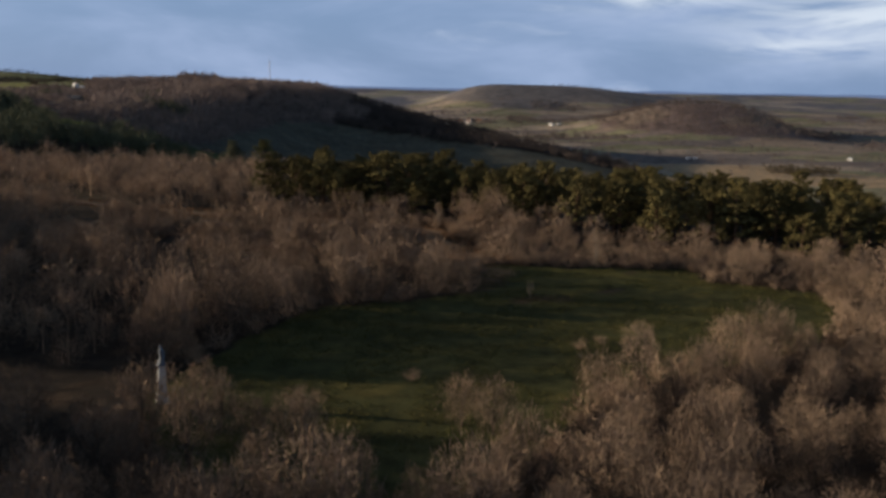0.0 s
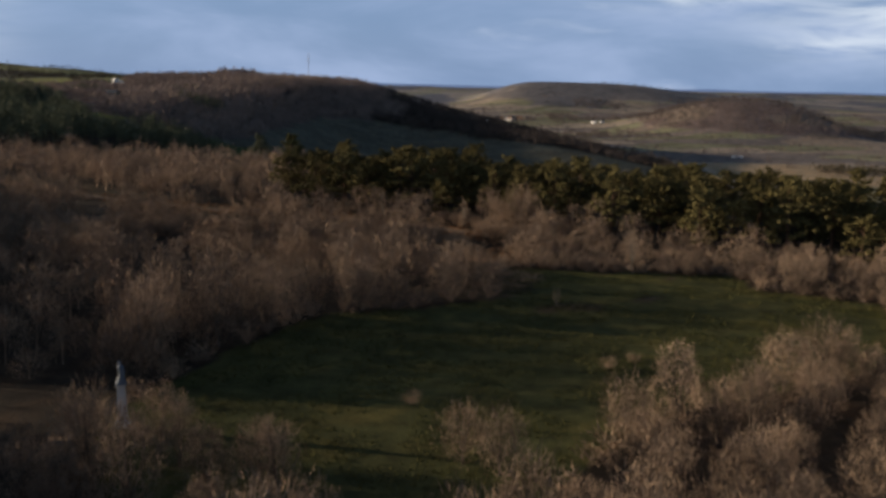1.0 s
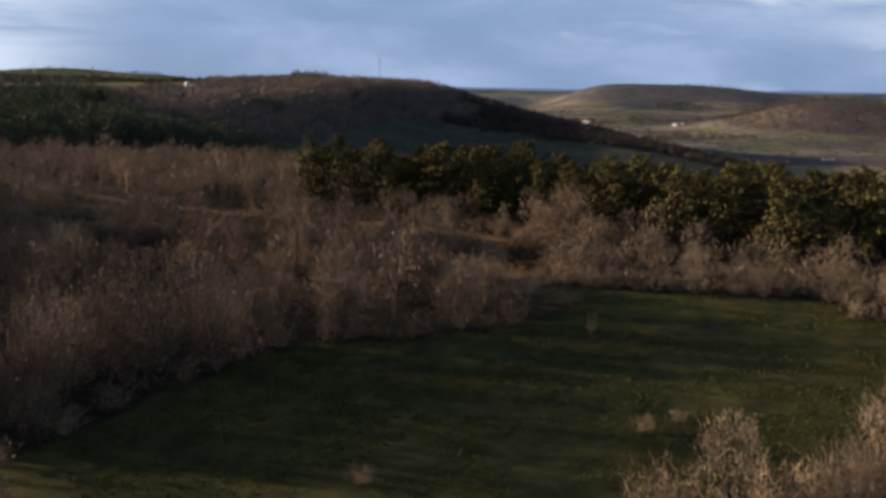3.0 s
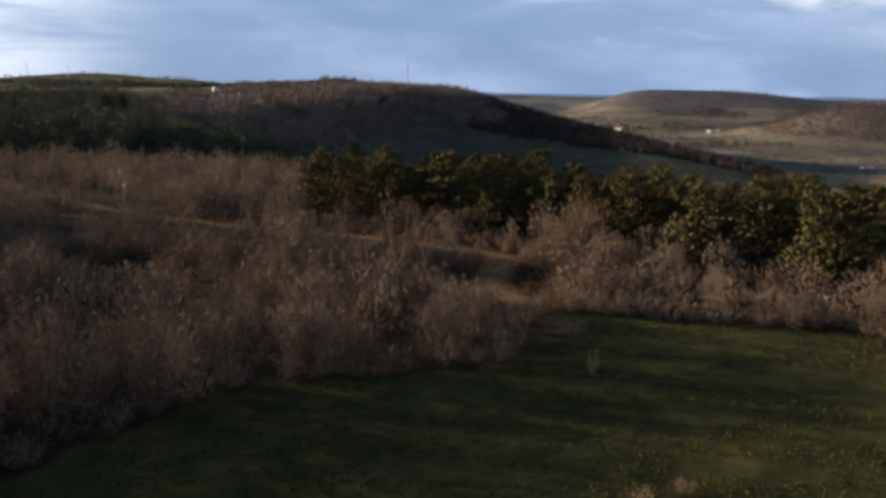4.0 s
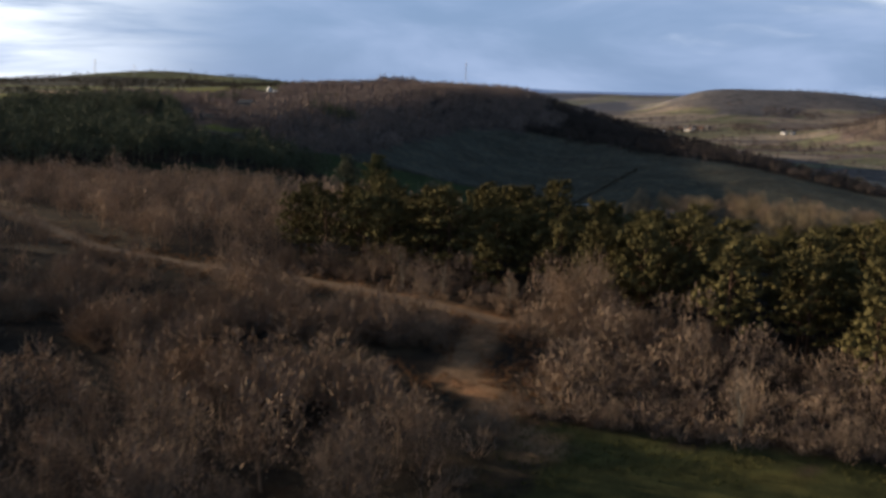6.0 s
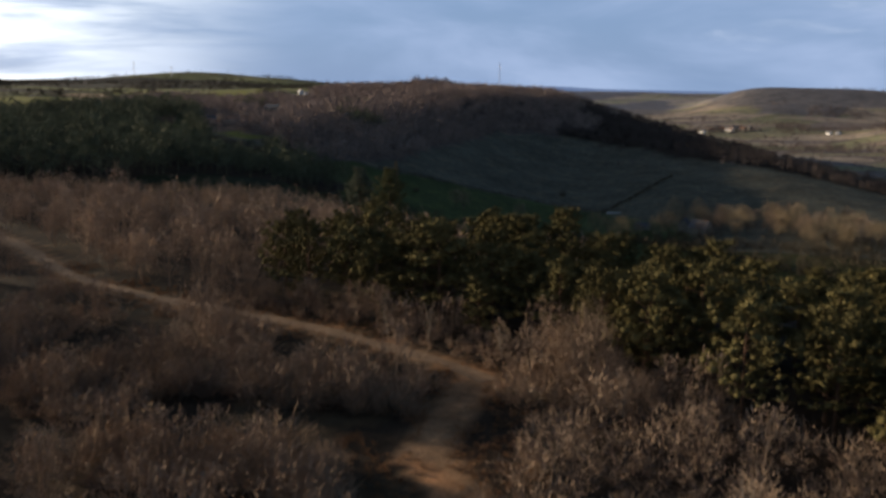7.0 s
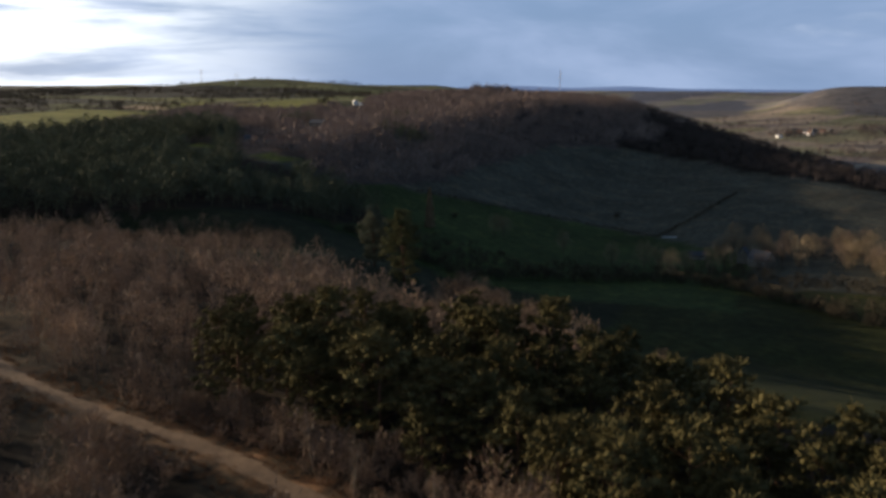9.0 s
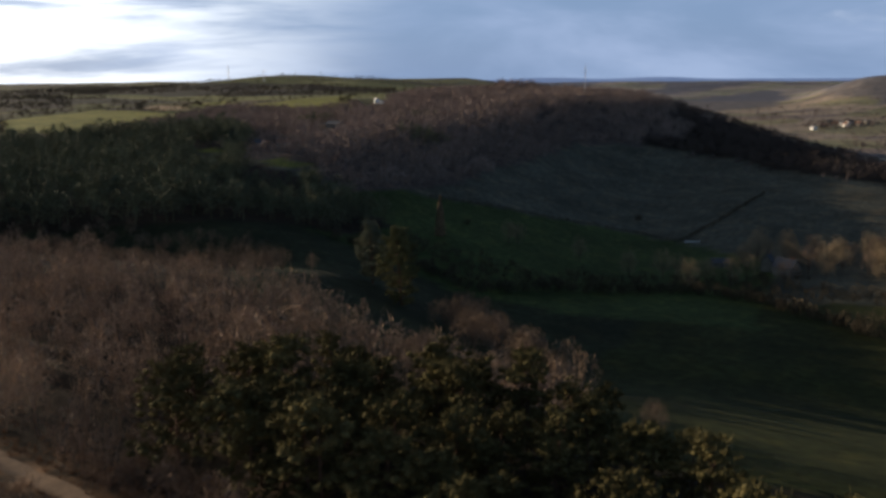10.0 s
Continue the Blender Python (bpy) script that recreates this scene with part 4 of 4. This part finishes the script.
sap_w, sap_c = bare_tree(81, 3.8, 1.0, 12, 70, 0.05, low=0.1)
sapling = tree_thing("sapling", sap_w, sap_c, MAT_BIRCH, MAT_STRAW, "small pale leafless sapling standing alone in the grass", "tree", "")
sapling.matrix_basis = Matrix.Translation((16.3, 164.8, float(land(16.3, 164.8))))
bir_w, bir_c = bare_tree(82, 9.0, 1.9, 14, 80, 0.055, low=0.12)
birch = tree_thing("birch_tree", bir_w, bir_c, MAT_BIRCH, MAT_TWIG, "slender leafless birch with a pale trunk by the pines", "tree", "birches at the wood edge")
plant([birch], (np.array([-13.5, -0.5, 33.5, 20.0, -22.0]), np.array([251.0, 247.0, 195.5, 224.0, 256.0])), 83, 0.8, 1.1)

# ---- tracks ----


def track(name, pts, half, label):
    """A rutted earth strip laid over the ground."""
    xs, ys = np.array([p[0] for p in pts], float), np.array([p[1] for p in pts], float)
    s = np.concatenate([[0], np.cumsum(np.hypot(np.diff(xs), np.diff(ys)))])
    t = np.arange(0, s[-1], 1.0)
    cx, cy = np.interp(t, s, xs), np.interp(t, s, ys)
    k = np.ones(9) / 9
    cx, cy = np.convolve(np.pad(cx, 4, "edge"), k, "valid"), np.convolve(np.pad(cy, 4, "edge"), k, "valid")
    dx, dy = np.gradient(cx), np.gradient(cy)
    ln = np.hypot(dx, dy)
    nx, ny = -dy / ln, dx / ln
    offs = np.array([-1, -0.62, -0.45, 0, 0.45, 0.62, 1]) * half
    sink = np.array([-0.05, 0.05, -0.02, 0.07, -0.02, 0.05, -0.05])
    wob = 1 + 0.5 * (value_noise(t, t * 0, 4, 5)[:, None] - 0.5)
    x, y = cx[:, None] + nx[:, None] * offs * wob, cy[:, None] + ny[:, None] * offs * wob
    z = land(x, y) + sink + 0.08
    m = len(offs)
    i, j = np.meshgrid(np.arange(len(t) - 1), np.arange(m - 1), indexing="ij")
    p = (i * m + j).ravel()
    tris = np.concatenate([np.stack([p, p + m, p + m + 1], 1), np.stack([p, p + m + 1, p + 1], 1)])
    me = tri_mesh(name, np.stack([x, y, z], -1).reshape(-1, 3), tris[:, ::-1], MAT_EARTH)
    return tagged(new(name, me), label, "track", kind="structure")


MAT_EARTH = two_tone("bare_earth", (0.165, 0.108, 0.068), (0.26, 0.175, 0.11), 0.5, bump=0.06)
track("track", TRACK, 1.75, "pale sandy earth track through the scrub")

# ---- monument ----


def frustum(w0, w1, z0, z1, bevel=0.03):
    b = bmesh.new()
    bmesh.ops.create_cone(b, cap_ends=True, segments=4, radius1=w0 / math.sqrt(2), radius2=w1 / math.sqrt(2), depth=z1 - z0)
    bmesh.ops.rotate(b, matrix=Matrix.Rotation(radians(45), 3, "Z"), verts=b.verts)
    bmesh.ops.translate(b, vec=(0, 0, (z0 + z1) / 2), verts=b.verts)
    bmesh.ops.bevel(b, geom=b.edges[:], offset=bevel, segments=2, affect="EDGES")
    return b


def monument(x, y):
    z = float(land(x, y))
    ob = tagged(new("pedestal"), "tall white tapering stone pedestal at the wood edge", "monument")
    part("step", bm_mesh("step", frustum(1.5, 1.45, -0.3, 0.35), MAT_STONE), ob)
    part("plinth", bm_mesh("plinth", frustum(1.15, 1.1, 0.35, 1.2), MAT_STONE), ob)
    part("shaft", bm_mesh("shaft", frustum(1.02, 0.8, 1.2, 4.35), MAT_STONE), ob)
    part("cornice", bm_mesh("cornice", frustum(0.8, 1.05, 4.35, 4.6), MAT_STONE), ob, "grey moulded stone cap")
    part("cap", bm_mesh("cap", frustum(1.1, 0.85, 4.6, 4.85), MAT_STATUE), ob, "grey stone block under the statue")
    ob.matrix_basis = pose(x, y, z, 0, 0, 22)
    # robed figure, one plain turned and bent shape
    b = bmesh.new()
    prof = [(0.0, 0.40), (0.25, 0.38), (0.7, 0.30), (1.1, 0.31), (1.35, 0.35), (1.6, 0.33), (1.75, 0.20), (1.85, 0.13), (1.95, 0.16), (2.08, 0.17), (2.2, 0.12), (2.28, 0.02)]
    rings = []
    for h, r in prof:
        sway = 0.10 * math.sin(h * 1.7) - 0.02
        ring = []
        for k in range(14):
            q = 2 * math.pi * k / 14
            fold = 1 + (0.09 * math.sin(q * 5 + h) if h < 1.2 else 0)
            ring.append(b.verts.new((math.cos(q) * r * fold + sway, math.sin(q) * r * 0.8 * fold, h)))
        rings.append(ring)
    for a, c in zip(rings, rings[1:]):
        for k in range(14):
            b.faces.new((a[k], a[(k + 1) % 14], c[(k + 1) % 14], c[k]))
    b.faces.new(rings[0][::-1])
    b.faces.new(rings[-1])
    st = new("statue", bm_mesh("statue", b, MAT_STATUE))
    st.matrix_basis = pose(x, y, z + 4.85, 0, 0, 22)
    tagged(st, "blue-grey standing robed figure on a white pedestal", "statue")


monument(-33.0, 106.5)

# ---- mast ----


def beam(s, a, b, r, sides=4):
    s.tube([a, b], [r, r], sides)


def mast(x, y, height, name, label):
    ob = tagged(new(name), label, "mast")
    legs = [(math.cos(q) * 0.6, math.sin(q) * 0.6) for q in (0.3, 2.394, 4.489)]
    for lx, ly in legs:
        s = Soup()
        s.tube([(lx, ly, -1), (lx, ly, height)], [0.13, 0.11], 4)
        part("leg", tri_mesh("leg", *s.arrays(), MAT_STEEL), ob)
    s = Soup()
    for k in range(int(height / 1.5)):
        z0, z1 = k * 1.5, k * 1.5 + 1.5
        for (ax, ay), (cx, cy) in zip(legs, legs[1:] + legs[:1]):
            beam(s, (ax, ay, z0), (cx, cy, z1), 0.06, 3)
            beam(s, (ax, ay, z0), (cx, cy, z0), 0.06, 3)
    part("lattice", tri_mesh("lattice", *s.arrays(), MAT_STEEL), ob)
    s = Soup()
    s.tube([(0, 0, height), (0, 0, height + 4)], [0.12, 0.08], 5)
    part("aerial", tri_mesh("aerial", *s.arrays(), MAT_STEEL), ob)
    for zz, q in ((height * 0.9, 0.5), (height * 0.78, 2.6)):
        b = bmesh.new()
        bmesh.ops.create_cone(b, cap_ends=True, segments=14, radius1=0.9, radius2=0.5, depth=0.5)
        bmesh.ops.rotate(b, matrix=Matrix.Rotation(radians(90), 3, "Y"), verts=b.verts)
        bmesh.ops.translate(b, vec=(0.95, 0, 0), verts=b.verts)
        d = part("dish", bm_mesh("dish", b, MAT_WHITEWALL), ob)
        d.matrix_basis = pose(0, 0, zz, 0, 0, math.degrees(q))
    ob.matrix_basis = Matrix.Translation((x, y, float(land(x, y))))
    return ob


mast(-223, 1215, 33, "radio_mast", "tall grey steel lattice radio mast on the ridge")


def pylon(x, y, height):
    ob = tagged(new("pylon"), "grey steel lattice power pylon on the skyline", "pylon", "pylons on the skyline")
    s = Soup()
    for k in range(8):
        u0, u1 = k / 8, (k + 1) / 8
        r0, r1 = 3.0 * (1 - u0) + 0.5, 3.0 * (1 - u1) + 0.5
        for a in range(4):
            p = [(math.cos(q) * r, math.sin(q) * r, height * u) for q, r, u in ((a * 1.571, r0, u0), (a * 1.571, r1, u1), ((a + 1) * 1.571, r1, u1))]
            beam(s, p[0], p[1], 0.12, 3)
            beam(s, p[0], p[2], 0.07, 3)
    part("tower", tri_mesh("tower", *s.arrays(), MAT_STEEL), ob)
    for u in (0.72, 0.84, 0.96):
        s = Soup()
        beam(s, (-5, 0, height * u), (5, 0, height * u), 0.12, 4)
        part("arm", tri_mesh("arm", *s.arrays(), MAT_STEEL), ob)
    ob.matrix_basis = pose(x, y, float(land(x, y)), 0, 0, 25)


pylon(-1185, 1890, 30)
pylon(-1030, 1790, 22)

# ---- buildings ----


def house(x, y, turn, w, d, h, roof, walls, tiles, label, name="house", windows=3, chimney=True, drop=0.0):
    """A gabled house: walls with gables, two roof slopes, windows with frames, a door and a chimney."""
    ob = tagged(new(name), label, name.replace("_", " "))
    b = bmesh.new()
    pts = [(-w / 2, -d / 2), (w / 2, -d / 2), (w / 2, d / 2), (-w / 2, d / 2)]
    lo, hi = [b.verts.new((*p, -1.0)) for p in pts], [b.verts.new((*p, h)) for p in pts]
    ra, rb = b.verts.new((-w / 2, 0, h + roof)), b.verts.new((w / 2, 0, h + roof))
    b.faces.new((lo[0], lo[1], hi[1], hi[0]))
    b.faces.new((lo[2], lo[3], hi[3], hi[2]))
    b.faces.new((lo[1], lo[2], hi[2], rb, hi[1]))
    b.faces.new((lo[3], lo[0], hi[0], ra, hi[3]))
    part("wall", bm_mesh("wall", b, walls), ob)
    ang, over = math.atan2(roof, d / 2), 0.4
    slope = math.hypot(roof, d / 2) + over
    for side in (-1, 1):
        rb2 = box_bm(w + 2 * over, slope, 0.18, bevel=0.03)
        r = part("roof", bm_mesh("roof", rb2, tiles), ob)
        mid = (slope / 2 - 0.02)
        r.matrix_basis = Matrix.Translation((0, side * mid * math.cos(ang), h + roof - mid * math.sin(ang) + 0.04)) @ Matrix.Rotation(-side * ang, 4, "X")
    for k in range(windows):
        wx = -w / 2 + w * (k + 0.5) / windows
        for side in (-1, 1):
            wd = part("window", bm_mesh("window", box_bm(1.1, 0.10, 1.3, (0, 0, 0), 0.02), MAT_WHITEWALL), ob)
            wd.matrix_basis = Matrix.Translation((wx, side * (d / 2 + 0.03), h * 0.38))
            pn = part("pane", bm_mesh("pane", box_bm(0.9, 0.05, 1.1, (0, 0, 0.1)), MAT_GLASS), wd)
            pn.matrix_basis = Matrix.Translation((0, side * 0.04, 0))
    dr = part("door", bm_mesh("door", box_bm(1.0, 0.12, 2.05, bevel=0.02), MAT_SLATE), ob)
    dr.matrix_basis = Matrix.Translation((w * 0.12, -d / 2 - 0.04, 0))
    if chimney:
        c = part("chimney", bm_mesh("chimney", box_bm(0.9, 0.7, 1.9, bevel=0.04), MAT_TILE), ob)
        c.matrix_basis = Matrix.Translation((w * 0.3, 0, h + roof - 0.7))
    ob.matrix_basis = pose(x, y, float(land(x, y)) - drop, 0, 0, turn)
    return ob


house(-427, 1098, -48, 6, 5, 3.8, 1.6, MAT_WHITEWALL, MAT_WHITEWALL, "bright white house on the ridge shoulder")
house(-420, 1096, -48, 8, 4, 2.0, 0.8, MAT_WHITEWALL, MAT_WHITEWALL, "low white annexe beside the white house", "annexe", 2, False)
house(-224, 1207, -45, 6, 4, 3.2, 1.0, MAT_WHITEWALL, MAT_WHITEWALL, "small white equipment hut below the radio mast", "hut", 2, False)
house(-290, 664, 25, 6, 5, 3.0, 2.2, MAT_STONEWALL, MAT_SLATE, "stone farmhouse among bare trees", "farmhouse")
house(-272, 671, 5, 18, 7, 2.6, 2.6, MAT_STONEWALL, MAT_TILE, "long low tiled farm building among trees", "farm_building", 5, False)
house(-313, 800, -8, 13, 8, 3.0, 2.2, MAT_STONEWALL, MAT_SLATE, "grey roofed barn in the ridge wood", "barn", 3, False)
house(24, 624, -38, 11, 7, 3.8, 4.0, MAT_STONEWALL, MAT_SLATE, "slate roofed house in the valley among trees", "house", 3)
house(15, 634, 80, 6, 5, 4.6, 3.4, MAT_STONEWALL, MAT_SLATE, "tall stone gabled wing of the valley house", "house", 2)
house(-8, 640, 12, 8, 5, 2.4, 1.8, MAT_STONEWALL, MAT_SLATE, "small pale roofed outbuilding beside the hedge", "outbuilding", 2, False)
for k, (hx, hy, ht) in enumerate([(51, 2095, 10), (40, 2080, 60), (66, 2110, 100), (58, 2060, 20), (30, 2120, 80), (80, 2075, 40), (4, 1990, 15), (20, 2040, 70), (95, 2120, 5)]):
    house(hx, hy, ht - 70, 11, 8, 5, 3.2, MAT_WHITEWALL if k in (0, 2, 3, 6) else MAT_STONEWALL, MAT_TILE if k % 2 else MAT_SLATE, "village house with pale walls in the far valley", "house", 3)
house(233, 2012, -45, 10, 7, 4.5, 2.5, MAT_WHITEWALL, MAT_SLATE, "white farmhouse in the far fields", "farmhouse")
house(250, 2016, -45, 8, 6, 3.5, 2, MAT_WHITEWALL, MAT_SLATE, "white barn beside the far farmhouse", "barn", 3, False)
house(509, 1164, 60, 10, 6, 3, 1.6, MAT_WHITEWALL, MAT_WHITEWALL, "long white barn in open fields", "barn", 3, False)
house(720, 2700, 20, 13, 8, 4, 2.4, MAT_WHITEWALL, MAT_WHITEWALL, "white farm shed on the far plain", "shed", 3, False)
house(310, 1160, 0, 13, 5, 1.6, 0.7, MAT_WHITEWALL, MAT_WHITEWALL, "long low pale shed in the valley field", "shed", 4, False)

# ---- valley trees and hedges ----


def along(pts, step, jitter, seed):
    rng = np.random.default_rng(seed)
    xs, ys = np.array([p[0] for p in pts], float), np.array([p[1] for p in pts], float)
    s = np.concatenate([[0], np.cumsum(np.hypot(np.diff(xs), np.diff(ys)))])
    t = np.arange(0, s[-1], step)
    return np.interp(t, s, xs) + rng.normal(size=len(t)) * jitter, np.interp(t, s, ys) + rng.normal(size=len(t)) * jitter


BUSHES = [brush(s, h, w, 7, 18, 0.34) for s, h, w in ((91, 3.0, 2.0), (92, 3.8, 2.3), (93, 2.4, 1.9))]
forest("valley_hedge", "dark thick hedge along the valley bottom", "hedge", along([(-150, 500), (-113, 515), (-89, 507), (-59, 539), (-37, 547), (-9, 561), (14, 553), (40, 527), (61, 501), (110, 465), (170, 430)], 1.1, 2.2, 101), BUSHES, MAT_HEDGE, 102, 0.8, 1.6)
forest("upper_hedge", "thin dark hedge crossing the slope", "hedge", along([(-165, 640), (-132, 679), (-91, 717), (-65, 725), (-39, 709)], 1.6, 0.5, 103), BUSHES, MAT_HEDGE, 104, 0.4, 0.7)
forest("field_hedge", "thin dark hedge climbing the slope", "hedge", along([(-39, 709), (-23, 763), (-2, 841)], 1.8, 0.6, 105), BUSHES, MAT_HEDGE, 106, 0.5, 0.8)
forest("valley_scrub", "dark tangled scrub in the valley bottom", "scrub", scatter(-150, 110, 490, 625, 5.5, 107, lambda x, y: (value_noise(x, y, 26, 108) > 0.5) & (y > np.interp(x, [-113, -59, -9, 40, 110], [505, 542, 566, 535, 470])) & (y < np.interp(x, [-113, -59, -9, 40, 110], [560, 575, 600, 625, 620]))), BUSHES, MAT_HEDGE, 109, 0.7, 1.5)
val = [bare_tree(s, h, w, 14, 60, 0.12) for s, h, w in ((111, 11, 4.6), (112, 9, 4.2))]
valley_things = [tree_thing("valley_tree", w, c, MAT_BARK, MAT_STRAW, "leafless tree with a pale brown crown in the valley", "tree", "bare trees of the valley") for w, c in val]
dark_valley = [tree_thing("valley_tree", *bare_tree(115, 10, 4.0, 13, 60, 0.12), MAT_BARK, MAT_TWIG, "leafless dark brown tree among paler ones in the valley", "tree", "bare trees of the valley")]
rng_v = np.random.default_rng(113)
vx = np.concatenate([np.array([-108, -104, -72, -43, -28, -22, -9, 2, 8, -13, 5]), 2 + rng_v.random(100) * 150])
vy = np.concatenate([np.array([609, 612, 611, 590, 593, 597, 593, 591, 600, 570, 640]), 606 + rng_v.random(100) ** 0.7 * 85 - 0.35 * (vx[11:] - 2)])
keep_v = clear_of_buildings(vx, vy, 9, 18)
plant(valley_things, (vx[:11], vy[:11]), 117, 1.05, 1.4)
keep_v[:11] = False
plant(valley_things + dark_valley, (vx[keep_v], vy[keep_v]), 114, 0.75, 1.45)

con = [pine(s, h, w, 52, 26, 0.85, 0.05) for s, h, w in ((121, 20.5, 6.2), (122, 24.0, 7.0))]
for (w, c), (cx2, cy2), leaf, nm in zip(con, ((-98.3, 439.5), (-79.7, 422.7)), (MAT_CEDAR, MAT_OLIVE), ("tall greyish green conifer standing over the meadow", "tall olive green conifer beside another at the wood edge")):
    t2 = tree_thing("conifer", w, c, MAT_PINEBARK, leaf, nm, "tree", "")
    t2.matrix_basis = Matrix.Translation((cx2, cy2, float(land(cx2, cy2))))
w, c = conifer(123, 20, 3.2, 22, 80, 0.85)
spire = tree_thing("spire_tree", w, c, MAT_PINEBARK, MAT_LARCH, "slender golden brown spire-shaped conifer in the meadow", "tree", "")
spire.matrix_basis = Matrix.Translation((-132, 577.5, float(land(-132, 577.5))))
w, c = conifer(124, 12.5, 8.5, 14, 110, 1.6)
dark = tree_thing("conifer", w, c, MAT_PINEBARK, MAT_SPRUCE, "dark broad conifer beside the farm", "tree", "")
dark.matrix_basis = Matrix.Translation((-305, 655, float(land(-305, 655))))
plant([tree_thing("meadow_bush", *shrub(125, 4.5, 3.2, 8, 700, 0.07), MAT_BARK, MAT_HEDGE, "dark round bush in the pasture", "bush", "")], (np.array([-133.0, -72.0]), np.array([616.0, 761.0])), 126)
plant([tree_thing("pale_thicket", *shrub(127, 6, 6, 12, 1500, 0.09), MAT_BARK, MAT_STRAW, "pale sunlit thicket at the field corner", "bush", "")], (np.array([158.0, 168.0, 176.0]), np.array([930.0, 935.0, 925.0])), 128)

wall = new("low_wall", bm_mesh("low_wall", box_bm(8.5, 0.7, 1.3, (0, 0, -0.4), 0.06), MAT_STONE))
wall.matrix_basis = pose(-31, 709, float(land(-31, 709)), 0, 0, 12)
tagged(wall, "pale low stone wall at the hedge corner", "wall")

# ---- far hedgerows and copses ----


def far_hedges(x, y):
    _, border = cells(x, y, 150, 85, 11)
    low = (x > -150 - 0.45 * np.clip(y - 1350, 0, 3000)) & (y > 880) & ~in_poly(x, y, RIDGE_WOOD) & (land(x, y) < -25 + 0.012 * y)
    return low & (border < 0.075) & (np.abs(x) < 0.62 * y + 60) & (hash2(np.round(x), np.round(y), 41) < 0.5)


FAR_PUFFS = [brush(s, h, w, 6, 8, 1.05) for s, h, w in ((131, 6, 3.6), (132, 5, 4.0), (133, 8, 4.2))]
forest("far_hedgerows", "brown hedgerows dividing the far lowland fields", "hedgerow", scatter(-300, 1500, 880, 2600, 9.0, 134, lambda x, y: far_hedges(x, y) & (x < 0.5 * y + 80)), FAR_PUFFS, MAT_LOWWOOD, 135, 0.5, 1.2)


def far_copse(x, y):
    hill = np.exp(-((x - 520) / 210) ** 2 - ((y - 1800) / 260) ** 2) > 0.32
    knots = value_noise(x, y, 90, 136) > 0.77
    return (hill | (knots & (y > 1350))) & (x > -100 - 0.45 * np.clip(y - 1350, 0, 3000)) & (x < 0.55 * y) & (y > 1250) & (y < 2700)


forest("far_woods", "brown woods over the low far hills", "woodland", scatter(-500, 1400, 1250, 3300, 15.0, 137, far_copse), FAR_PUFFS, MAT_LOWWOOD, 138, 1.0, 2.0)
forest("village_trees", "bare trees among the village houses", "trees", scatter(-20, 130, 1960, 2160, 13.0, 144, lambda x, y: np.hypot((x - 50) / 70, (y - 2070) / 85) < 1), FAR_PUFFS, MAT_LOWWOOD, 145, 0.9, 1.6)
forest("copse", "dark copse in the pale valley field", "trees", scatter(320, 420, 880, 1000, 7.0, 139, lambda x, y: np.hypot((x - 362) / 38, (y - 935) / 26) < 1), FAR_PUFFS, MAT_HEDGE, 140, 0.9, 1.5)


def plateau_hedges(x, y):
    _, border = cells(x, y, 260, 120, 23, -0.2)
    inside = np.zeros(x.shape, bool)
    for poly in BRIGHT_FIELDS + PALE_FIELDS:
        inside |= in_poly(x, y, poly)
    return (x < -300 - 0.45 * np.clip(y - 1350, 0, 3000)) & (y > 640) & ~inside & ~in_poly(x, y, RIDGE_WOOD) & ((border < 0.06) | ((value_noise(x * 0.45, y, 60, 141) > 0.74) & (y < 1450))) & (-x < 0.85 * y + 100) & (hash2(np.round(x), np.round(y), 44) < 0.6)


bx2, by2 = [], []
for k, poly in enumerate(BRIGHT_FIELDS[:3] + PALE_FIELDS[:1]):
    ex, ey = along(poly + poly[:1], 5.0, 2.5, 150 + k)
    bx2.append(ex)
    by2.append(ey)
forest("field_edges", "dark hedges round the bright plateau fields", "hedgerow", (np.concatenate(bx2), np.concatenate(by2)), FAR_PUFFS, MAT_HEDGE, 155, 0.4, 0.75)
forest("skyline_trees", "row of small bare trees on the plateau skyline", "trees", along([(-1480, 2150), (-1360, 2130), (-1250, 2120)], 11.0, 4.0, 156), FAR_PUFFS, MAT_HEDGE, 157, 1.0, 1.9)
forest("plateau_hedges", "dark hedges and thickets between the plateau fields", "hedgerow", scatter(-1300, -300, 640, 1400, 7.5, 142, plateau_hedges), FAR_PUFFS, MAT_HEDGE, 143, 0.45, 0.85)


def skyline_hedges(x, y):
    _, border = cells(x, y, 330, 130, 29, -0.25)
    return (x < -420 - 0.45 * np.clip(y - 1350, 0, 3000)) & (-x < 0.85 * y + 100) & ((border < 0.06) | (value_noise(x * 0.4, y, 70, 158) > 0.8))


forest("far_plateau_hedges", "dark hedges and copses of the far plateau", "hedgerow", scatter(-1900, -400, 1400, 2250, 15.0, 159, skyline_hedges), FAR_PUFFS, MAT_HEDGE, 160, 0.6, 1.2)
forest("hilltop_wood", "thin dark wood along the far hill's crest", "woodland", along([(330, 3040), (450, 3060), (600, 3050), (760, 3040), (880, 3010)], 3.5, 14.0, 161), FAR_PUFFS, MAT_LOWWOOD, 162, 0.6, 1.0)


def in_dark_woods(x, y):
    inside = np.zeros(x.shape, bool)
    for poly in DARK_WOODS:
        inside |= in_poly(x, y, poly)
    return inside & (value_noise(x, y, 60, 51) > 0.3)


forest("plateau_woods", "dark bare woods between the plateau fields", "woodland", scatter(-1840, -520, 930, 2000, 15.0, 163, in_dark_woods), FAR_PUFFS, MAT_HEDGE, 164, 0.7, 1.15)
